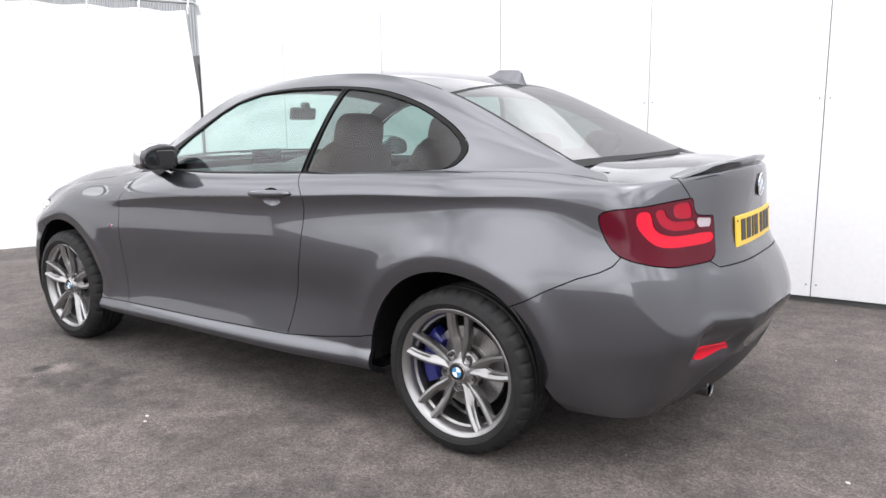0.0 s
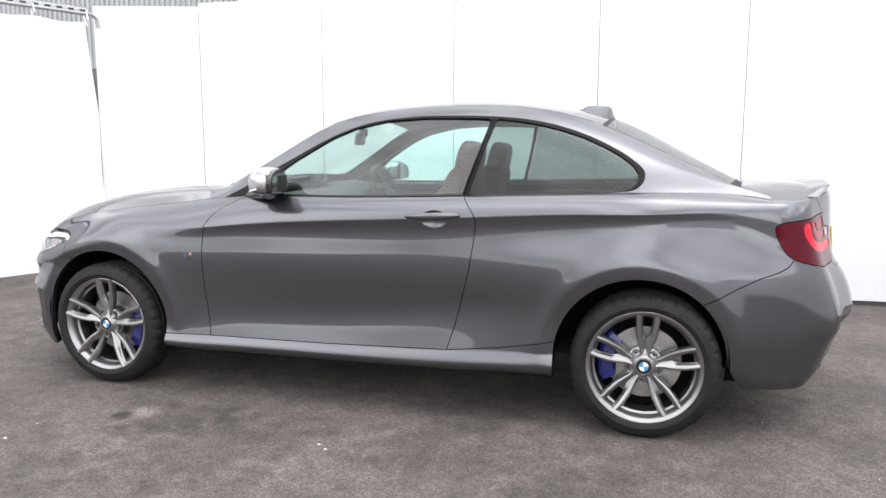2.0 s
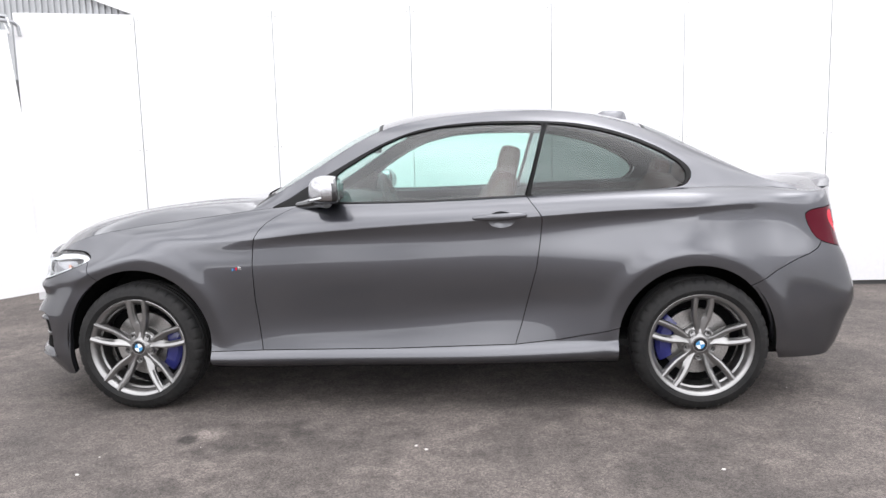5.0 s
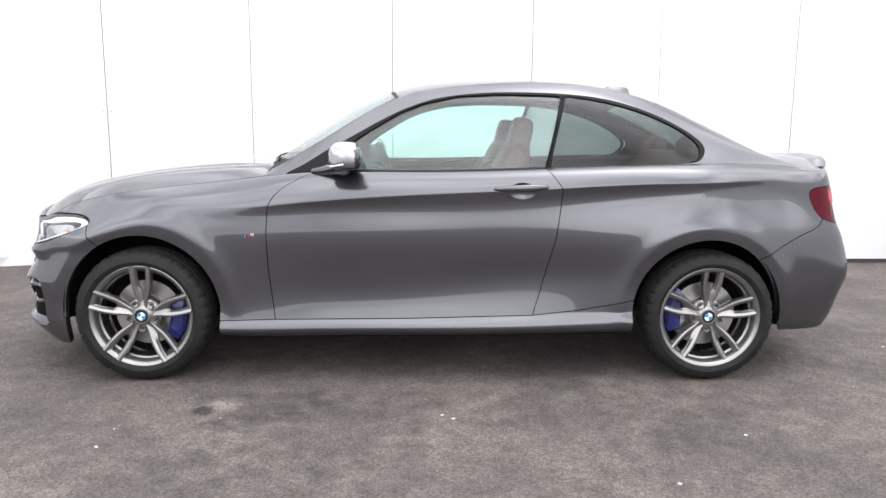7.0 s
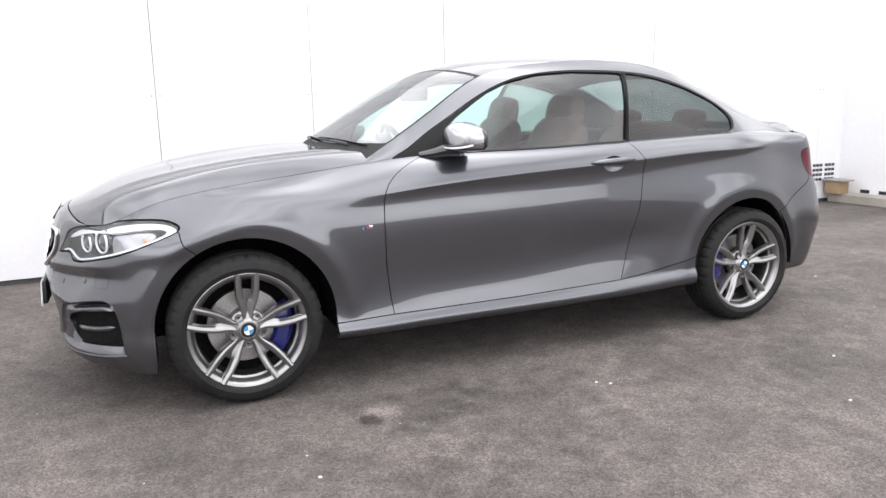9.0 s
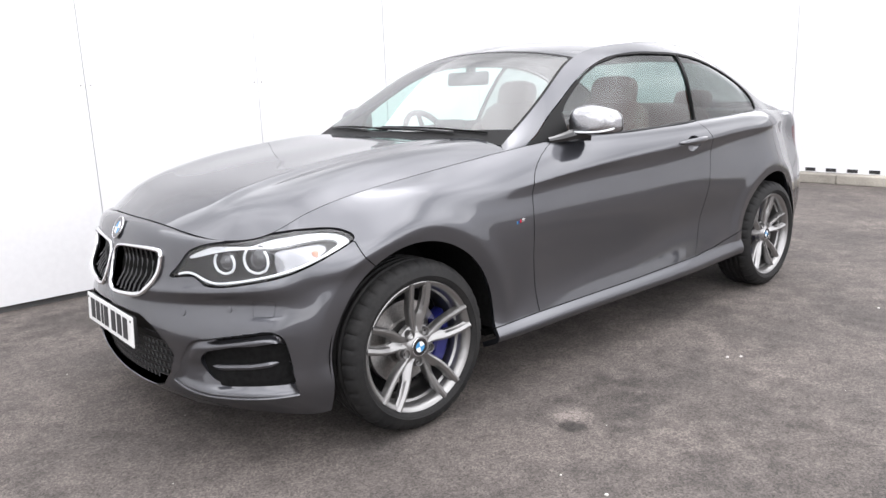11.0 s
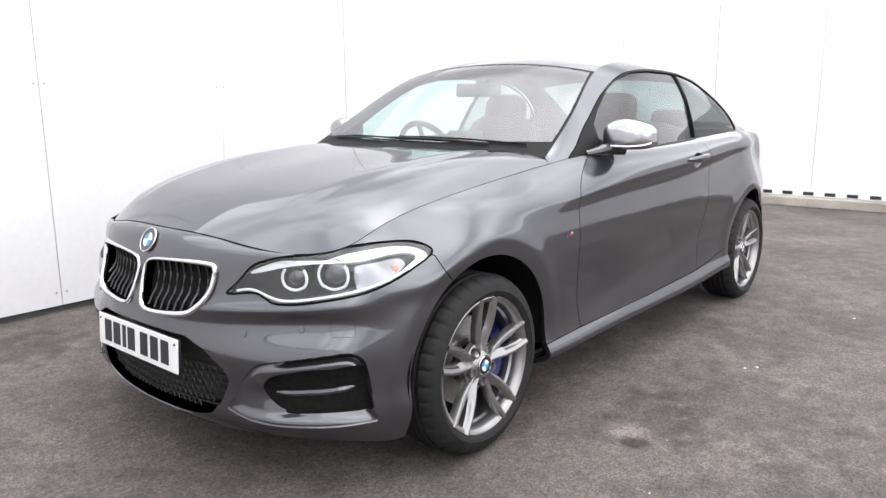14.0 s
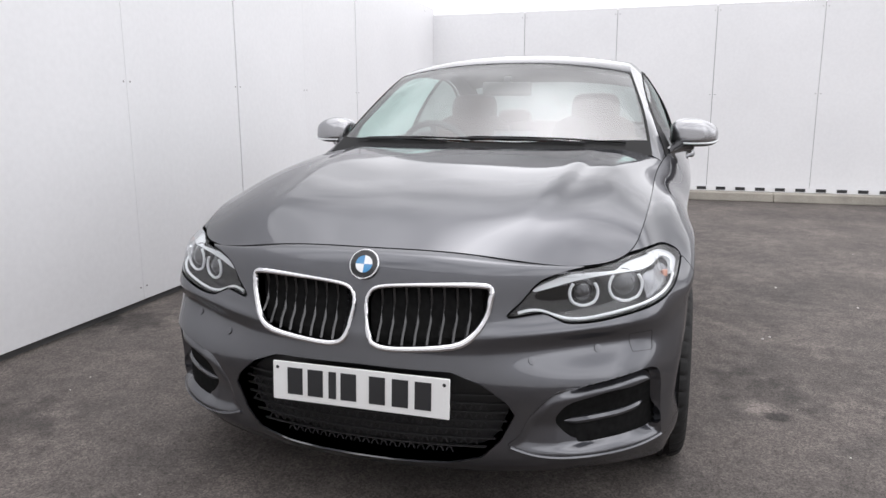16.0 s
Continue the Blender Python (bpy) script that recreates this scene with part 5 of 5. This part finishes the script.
# ---- wheels ----
def tyre_mesh(radius, half):
    prof = [(0.230, -half * 0.76), (0.240, -half * 0.88), (0.249, -half * 0.965), (0.258, -half * 0.985), (0.260, -half * 1.01), (0.2625, -half * 1.01), (0.264, -half), (0.279, -half * 0.975), (radius - 0.020, -half * 0.90), (radius - 0.010, -half * 0.80), (radius - 0.004, -half * 0.68)]
    for g in (-0.45, -0.15, 0.15, 0.45):
        c = g * half
        prof += [(radius, c - 0.010), (radius - 0.008, c - 0.006), (radius - 0.008, c + 0.006), (radius, c + 0.010)]
    prof += [(r, -y) for r, y in prof[10::-1]]
    bm = bmesh.new()
    seg, rings = 216, []
    for k, (r, y) in enumerate(prof):
        ring = []
        for i in range(seg):
            t = 2 * math.pi * i / seg
            cutting = 0.006 if (i % 6 == 0 and 8 <= min(k, len(prof) - 1 - k) <= 11) else 0.0
            rr = r - cutting
            ring.append(bm.verts.new((rr * math.cos(t), y, rr * math.sin(t))))
        rings.append(ring)
    for a, b in zip(rings, rings[1:]):
        for i in range(seg):
            j = (i + 1) % seg
            bm.faces.new((a[i], a[j], b[j], b[i]))
    bmesh.ops.recalc_face_normals(bm, faces=bm.faces[:])
    return bm


def spoke_bm(mirrored):
    """Half of a twin spoke along +z, outer face towards -y: a raised outer rib, a sunken web near the hub, an open slot near the rim."""
    bm = bmesh.new()
    sg = -1 if mirrored else 1
    rs = (0.044, 0.072, 0.100, 0.128, 0.156, 0.18, 0.21, 0.237)
    edge = spline(rs, np.array((0.019, 0.0255, 0.035, 0.0430, 0.0470, 0.0485, 0.0490, 0.0500)))
    face = spline(rs, np.array((0.006, 0.004, -0.001, -0.006, -0.011, -0.015, -0.019, -0.0225)))
    rows = []
    for r in np.linspace(0.044, 0.237, 34):
        xo, y = float(edge(r)[0]), float(face(r)[0])
        rib = float(np.interp(r, (0.044, 0.10, 0.14, 0.19, 0.237), (0.014, 0.0225, 0.0250, 0.0220, 0.0225)))
        slot = float(smooth(0.106, 0.140, np.array(r)))
        xi = slot * (xo - rib - 0.007)
        sunk = float(np.interp(r, (0.044, 0.07, 0.11, 0.15, 0.237), (0.004, 0.012, 0.018, 0.020, 0.016)))
        mid = xo - rib - (xo - rib - xi) * 0.45
        rows.append([bm.verts.new((sg * x, y + dy, r)) for x, dy in ((xo, 0.034), (xo, 0.008), (xo - 0.004, 0.0015), (xo - rib * 0.50, 0.0), (xo - rib, 0.006), (mid, sunk * 0.8), (xi, sunk), (xi, 0.036))])
    for a, b in zip(rows, rows[1:]):
        for i in range(8):
            j = (i + 1) % 8
            bm.faces.new((a[i], a[j], b[j], b[i]))
    bm.faces.new(rows[-1])
    bm.faces.new(rows[0][::-1])
    bmesh.ops.recalc_face_normals(bm, faces=bm.faces[:])
    return bm


def wheel(at, radius, half, turn, caliper_side, hub_y, right=False):
    """Wheel with its outer face towards -y; turn in degrees."""
    barrel = part("wheel", lathe(((0.228, 0.085), (0.222, 0.06), (0.203, 0.02), (0.206, -0.045), (0.2135, -0.052), (0.2145, -0.066), (0.222, -0.084), (0.227, -0.0905), (0.238, -0.0955), (0.2425, -0.093), (0.2435, -0.084), (0.232, -0.06), (0.228, 0.0), (0.230, 0.085)), 96, closed=True), ALLOY, car, "grey double-spoke alloy wheel")
    barrel.matrix_local = Matrix.Translation(at) @ Matrix.Rotation(math.pi if right else 0, 4, "Z") @ Matrix.Rotation(radians(turn), 4, "Y")
    part("tyre", tyre_mesh(radius, half), RUBBER, barrel, "low-profile black tyre")
    for k in range(5):
        for mirrored in (False, True):
            o = part("spoke", spoke_bm(mirrored), ALLOY, barrel)
            o.matrix_local = Matrix.Rotation(radians(72 * k), 4, "Y") @ Matrix.Translation((0, hub_y, 0))
        o = part("wheel_bolt", lathe(((0.0105, 0.012), (0.0105, -0.002), (0.008, -0.006), (0.0003, -0.006)), 12), BLACK, barrel)
        a = radians(72 * k + 36)
        o.location = (0.058 * math.sin(a), hub_y + 0.018, 0.058 * math.cos(a))
        o = part("bolt_well", lathe(((0.0125, 0.004), (0.0150, -0.006), (0.0172, -0.0065), (0.0205, 0.02), (0.0125, 0.02)), 20, closed=True), ALLOY, barrel)
        o.location = (0.058 * math.sin(a), hub_y + 0.006, 0.058 * math.cos(a))
    part("hub", lathe(((0.0003, hub_y + 0.045), (0.078, hub_y + 0.045), (0.080, hub_y + 0.02), (0.068, hub_y + 0.014), (0.050, hub_y + 0.010), (0.040, hub_y - 0.002), (0.036, hub_y - 0.004), (0.034, hub_y), (0.0003, hub_y)), 48), ALLOY, barrel)
    cap = roundel("centre_cap", (0, hub_y - 0.003, 0), (0, -1, 0), 0.033, barrel)
    cap.matrix_local = Matrix.Translation((0, hub_y - 0.003, 0)) @ Matrix.Rotation(radians(90), 4, "X") @ Matrix.Rotation(0.2, 4, "Z")
    back = Matrix.Rotation(radians(-turn), 4, "Y")
    o = part("brake_disc", lathe(((0.060, -0.012), (0.085, -0.012), (0.088, 0.0), (0.155, 0.0), (0.157, 0.004), (0.157, 0.022), (0.06, 0.022)), 72), DISC, barrel, "worn steel brake disc")
    o.matrix_local = Matrix.Translation((0, 0.005, 0))
    o = part("back_plate", lathe(((0.0003, 0.07), (0.215, 0.07)), 48), VOID, barrel)
    bm = bmesh.new()
    rows = []
    for k in np.linspace(-0.62, 0.62, 17):
        e = 1 - 0.25 * abs(k / 0.62) ** 3
        rows.append([bm.verts.new((r * math.cos(k), y, r * math.sin(k))) for r, y in ((0.115 + 0.02 * (1 - e) * 4, -0.018 * e), (0.13, -0.034 * e), (0.175, -0.034 * e), (0.194 * e + 0.186 * (1 - e), -0.02 * e), (0.196, 0.03), (0.12, 0.03))])
    for a, b in zip(rows, rows[1:]):
        for i in range(6):
            bm.faces.new((a[i], a[(i + 1) % 6], b[(i + 1) % 6], b[i]))
    bm.faces.new(rows[0]), bm.faces.new(rows[-1][::-1])
    bmesh.ops.recalc_face_normals(bm, faces=bm.faces[:])
    o = part("brake_caliper", bm, CALIPER, barrel, "blue painted brake caliper")
    o.matrix_local = back @ Matrix.Rotation(0 if caliper_side > 0 else math.pi, 4, "Y") @ Matrix.Rotation(radians(8), 4, "Y")
    return barrel


wheel((0, -0.772, 0.315), 0.315, 0.106, 2, 1, -0.080)
wheel((2.685, -0.764, 0.312), 0.312, 0.108, 3, -1, -0.068)
wheel((0, 0.772, 0.315), 0.315, 0.106, 15, -1, -0.080, True)
wheel((2.685, 0.764, 0.312), 0.312, 0.108, 40, 1, -0.068, True)


# ---- cabin ----
part("cabin_floor", box(1.55, 0, 0.30, 2.1, 1.48, 0.03), CARPET, car, "dark carpeted cabin floor", smooth_it=False)
liner = TOP.cut(outside(header), 0.01).cut(outside(tail_header), 0.01).moved(-0.03)
link("headlining", liner.mesh("headlining", -1, 0, both=True), LINER, car, "pale grey headlining")
card = SIDE.cut(lambda x, w, z: np.abs(x - 1.65) - 1.05).cut(lambda x, w, z: 0.32 - z).cut(lambda x, w, z: 0.43 - np.hypot(x - 2.66, z - 0.335)).cut(lambda x, w, z: np.where(x > 2.5, 0.74 - z, -1.0)).moved(-0.075)
for sd in (-1, 1):
    link("door_card", card.mesh("door_card", sd, 0), DASH, car, "dark door trim")
bm = bmesh.new()
prof = ((0.56, 0.93), (0.66, 0.965), (0.80, 0.985), (0.92, 0.975), (1.00, 0.93), (1.03, 0.86), (0.99, 0.72), (0.95, 0.45))
rows = [[bm.verts.new((x + 0.05 * (y / 0.7) ** 2 + (-0.02 if 0.18 < y < 0.56 else 0), y, z + (0.028 if 0.18 < y < 0.56 and 0.75 < x < 1.02 else 0))) for y in np.linspace(-0.73, 0.73, 30)] for x, z in prof]
for a, b in zip(rows, rows[1:]):
    for i in range(29):
        bm.faces.new((a[i], a[i + 1], b[i + 1], b[i]))
part("dashboard", bm, DASH, car, "dark dashboard with a hooded binnacle")
part("centre_screen", box(0.858, -0.09, 1.033, 0.02, 0.205, 0.082, 0.006), GLOSS_BLACK, car, "free-standing dark display")
part("tunnel_console", box(1.35, 0, 0.50, 0.9, 0.20, 0.36, 0.03), DASH, car)
sw = part("steering_wheel", tube([(0.185 * math.cos(k), 0.185 * math.sin(k), 0) for k in np.linspace(0, 2 * math.pi, 40, endpoint=False)], 0.016, 10, closed=True), DASH, car, "black three-spoke steering wheel")
sw.matrix_local = Matrix.Translation((1.10, 0.37, 0.93)) @ Matrix.Rotation(radians(68), 4, "Y")
part("steering_boss", box(0, 0, 0.0, 0.11, 0.12, 0.04, 0.015), DASH, sw)
for a in (0, 90, 180):
    o = part("steering_spoke", box(0.11, 0, 0, 0.13, 0.03, 0.014, 0.004), DASH, sw)
    o.matrix_local = Matrix.Rotation(radians(a + 90), 4, "Z")
o = part("interior_mirror", box(0, 0, 0, 0.03, 0.24, 0.068, 0.012, 3), DASH, car, "black interior mirror")
o.matrix_local = Matrix.Translation((1.075, 0.0, 1.268)) @ Matrix.Rotation(0.25, 4, "Z") @ Matrix.Rotation(0.15, 4, "Y")
o = part("mirror_stem", box(1.095, 0, 1.305, 0.045, 0.04, 0.05, 0.012), DASH, car)


def cushion(name, sx, sy, sz, m, parent, bulge=0.02, material=LEATHER, label=""):
    bm = bmesh.new()
    bmesh.ops.create_cube(bm, size=1.0)
    bmesh.ops.subdivide_edges(bm, edges=bm.edges[:], cuts=6, use_grid_fill=True)
    for v in bm.verts:
        c = v.co * 2
        r = [1 - 0.14 * (abs(c[(i + 1) % 3]) ** 4 + abs(c[(i + 2) % 3]) ** 4) for i in range(3)]
        v.co = Vector((c.x * r[0] * sx / 2, c.y * r[1] * sy / 2, c.z * r[2] * sz / 2))
    o = part(name, bm, material, parent, label)
    o.matrix_local = m
    return o


def seat(y):
    at = Matrix.Translation((1.42, y, 0.50)) @ Matrix.Rotation(-0.12, 4, "Y")
    base = cushion("front_seat", 0.52, 0.52, 0.20, at, car, label="red-brown leather sports seat")
    inv = at.inverted()
    lean = Matrix.Rotation(0.36, 4, "Y")
    cushion("backrest", 0.16, 0.50, 0.66, inv @ Matrix.Translation((1.70, y, 0.82)) @ lean, base)
    for s in (-1, 1):
        cushion("bolster", 0.20, 0.11, 0.50, inv @ Matrix.Translation((1.665, y + s * 0.22, 0.76)) @ lean, base)
        part("headrest_post", tube([(0, 0, -0.06), (0, 0, 0.06)], 0.006, 8), CHROME, base).matrix_local = inv @ Matrix.Translation((1.80, y + s * 0.06, 1.10)) @ lean
    cushion("headrest", 0.11, 0.27, 0.20, inv @ Matrix.Translation((1.815, y, 1.155)) @ Matrix.Rotation(0.22, 4, "Y"), base)


seat(-0.36)
seat(0.36)
bench = cushion("rear_bench", 0.50, 0.95, 0.20, Matrix.Translation((2.30, 0, 0.55)), car, label="red-brown leather rear bench")
inv = Matrix.Translation((2.30, 0, 0.55)).inverted()
cushion("bench_back", 0.16, 0.95, 0.56, inv @ Matrix.Translation((2.60, 0, 0.82)) @ Matrix.Rotation(0.42, 4, "Y"), bench)
for s in (-1, 1):
    cushion("rear_headrest", 0.09, 0.24, 0.12, inv @ Matrix.Translation((2.73, s * 0.30, 1.10)) @ Matrix.Rotation(0.3, 4, "Y"), bench)
part("parcel_shelf", box(2.93, 0, 1.025, 0.42, 1.16, 0.02), DASH, car, smooth_it=False)

# thin panes let the daylight straight through
for ob in bpy.data.objects:
    if ob.type == "MESH" and ob.name.split(".")[0] in ("door_window", "quarter_window", "windscreen", "rear_window", "lens_cover"):
        ob.visible_shadow = False


# ---- yard furniture ----
def kerb():
    k = thing("kerb", "weathered concrete kerb with a black and white marker strip along the wall", "kerb", loc=(0, 0, 0))
    edges = [-9.0, -7.6, -6.1, -4.9, -3.4, -2.05, -0.9, 0.55, 1.5, 2.44]
    for a, b in zip(edges, edges[1:]):
        part("kerb_stone", box(REAR_X - 0.12, (a + b) / 2, 0.055, 0.20, b - a - 0.006, 0.11, 0.012), CONCRETE, k, smooth_it=False)
    part("marker_strip", box(REAR_X - 0.03, -3.45, 0.142, 0.012, 11.2, 0.058), BOARD, k, "white marker strip", smooth_it=False)
    y = 2.09
    me = None
    while y > -9.0:
        o = part("black_mark", box(0, 0, 0, 0.004, 0.115, 0.040), STRIP_BLACK, k, smooth_it=False) if me is None else link("black_mark", me, None, k)
        me = o.data
        o.location = (REAR_X - 0.038, y, 0.142)
        y -= 0.235
    return k


kerb()
crate = thing("crate", "brown cardboard crate under a grey slab beside the kerb", "crate", loc=(REAR_X - 0.21, 2.33, 0.11))
part("carton", box(0, 0, 0.075, 0.16, 0.20, 0.15, 0.004), CARDBOARD, crate)
part("slab_lid", box(-0.01, 0.0, 0.160, 0.20, 0.32, 0.02, 0.004), SLATE, crate)
vent = thing("vent_panel", "white panel with two grids of dark slots on the board wall", "vent", loc=(7.24, BACK_Y + 0.275, 0.36))
vent.rotation_euler = (0, 0, math.pi / 2 + 0.04)
part("vent_plate", box(0, 0, 0, 0.012, 0.42, 0.24, 0.002), BOARD, vent, smooth_it=False)
for i in range(6):
    for j in range(4):
        part("vent_slot", box(-0.008, -0.163 + 0.058 * i + (0.036 if i > 2 else 0), -0.084 + 0.056 * j, 0.004, 0.046, 0.032), STRIP_BLACK, vent, smooth_it=False)


def fence():
    """Hung white sheet on a steel rail, tied with loops; it runs off slantwise from the wall's end."""
    f = thing("banner_fence", "white vinyl sheet tied to a grey steel rail", "fence", loc=(-2.25, 1.70, 0))
    f.rotation_euler = (0, 0, -0.412)
    bm = bmesh.new()
    cols, y0 = 161, -11.0
    rows = []
    for z in np.linspace(0.12, 2.33, 25):
        end = float(np.interp(z, (0.12, 0.3, 0.6, 1.0, 1.5, 2.2, 2.4), (0.34, 0.26, 0.07, 0.05, 0.055, -0.02, -0.03)))
        row = []
        for k in np.linspace(0, 1, cols):
            y = y0 + (end - y0) * k
            sag = 0.030 * math.sin(y * math.pi / 0.45) ** 2 * (z / 2.44) ** 8
            wave = 0.010 * math.sin(y * 2.1 + z) + 0.006 * math.sin(y * 5.3 - 2.0 * z)
            row.append(bm.verts.new((wave, y, z - sag)))
        rows.append(row)
    for a, b in zip(rows, rows[1:]):
        for i in range(cols - 1):
            bm.faces.new((a[i], a[i + 1], b[i + 1], b[i]))
    part("vinyl_sheet", bm, BANNER, f)
    part("top_rail", tube([(-0.03, y0, 2.41), (-0.03, 0.06, 2.41), (-0.03, 0.10, 2.38), (-0.03, 0.11, 2.30)], 0.016, 10), STEEL, f, "galvanised top rail")
    y, me = 0.0, None
    while y > y0:
        tie = part("fence_tie", tube([(0.012, 0, 2.29), (0.018, 0, 2.36), (-0.02, 0.01, 2.435), (-0.05, 0, 2.39), (0.005, -0.004, 2.30)], 0.006, 6), BANNER, f, "white cable tie") if me is None else link("fence_tie", me, None, f)
        me, tie.location = tie.data, (0, y, 0)
        y -= 0.45
    y = -2.2
    while y > y0:
        part("fence_post", box(-0.06, y, 1.20, 0.05, 0.05, 2.40, 0.004), STEEL, f)
        y -= 2.9
    part("rail_channel", box(-0.10, -5.5, 2.445, 0.05, 11.1, 0.05, 0.004), CLADDING, f)
    me = None
    for k in range(80):
        slot = part("rail_slot", box(0, 0, 0, 0.004, 0.05, 0.018), STRIP_BLACK, f, smooth_it=False) if me is None else link("rail_slot", me, None, f)
        me, slot.location = slot.data, (-0.0735, 0.0 - k * 0.10, 2.445)


fence()


def container():
    """Dark steel container standing behind the gap at the fence's end."""
    c = thing("storage_container", "dark grey ribbed steel container behind the fence", "container", loc=(-4.1, 3.6, 0))
    part("container_body", box(0, 0, 1.055, 2.8, 0.9, 2.11, 0.01), FRAME, c, smooth_it=False)
    for k in range(15):
        part("container_rib", box(-1.28 + k * 0.18, -0.46, 1.05, 0.07, 0.03, 1.9, 0.006), FRAME, c, smooth_it=False)


container()


def warehouse():
    """Ribbed grey gable of the building behind the yard."""
    w = thing("warehouse", "grey corrugated metal building with a sloping roof edge", "building", loc=(0, 0, 0))
    bm = bmesh.new()
    y_at, x0, x1 = 9.0, -22.0, -4.0
    eave = lambda x: 3.60 + (x1 - x) * 0.39
    n = 150
    pts = []
    for i in range(n + 1):
        x = x0 + (x1 - x0) * i / n
        for dx, dy in ((0.0, 0.0), (0.55, 0.0), (0.62, -0.035), (0.92, -0.035)):
            xx = x + dx * (x1 - x0) / n
            if xx <= x1:
                pts.append((xx, y_at + dy))
    lo = [bm.verts.new((x, y, 0)) for x, y in pts]
    hi = [bm.verts.new((x, y, eave(x))) for x, y in pts]
    for i in range(len(pts) - 1):
        bm.faces.new((lo[i], lo[i + 1], hi[i + 1], hi[i]))
    part("clad_wall", bm, CLADDING, w, smooth_it=False)
    bm = bmesh.new()
    a = [bm.verts.new((x0, y_at + dy, eave(x0) + dz)) for dy, dz in ((-0.12, 0.0), (-0.12, 0.14), (12, 0.14))]
    b = [bm.verts.new((x1 + 0.3, y_at + dy, eave(x1 + 0.3) + dz)) for dy, dz in ((-0.12, 0.0), (-0.12, 0.14), (12, 0.14))]
    for i in range(2):
        bm.faces.new((a[i], b[i], b[i + 1], a[i + 1]))
    part("roof_verge", bm, BOARD, w, "pale roof edge trim", smooth_it=False)


warehouse()

# loose grit on the asphalt
rnd = random.Random(4)


bm = bmesh.new()
for k in range(70):
    x, y, s = rnd.uniform(-2.5, 5.5), rnd.uniform(-3.2, 2.2), rnd.uniform(0.0015, 0.0035)
    if k < 6:
        x, y, s = (1.404, 1.45, 2.6, 2.2, 0.1, 3.9)[k], (-1.291, -1.33, -1.5, -1.9, -1.6, -0.3)[k], 0.007
    me = bmesh.ops.create_icosphere(bm, subdivisions=1, radius=s)
    for v in me["verts"]:
        v.co = Vector((v.co.x * rnd.uniform(0.8, 1.6), v.co.y, v.co.z * 0.6)) + Vector((x, y, s * 0.4))
tagged(part("grit", bm, STONE, smooth_it=False), "scattered pale grit on the asphalt", "grit", kind="stuff")
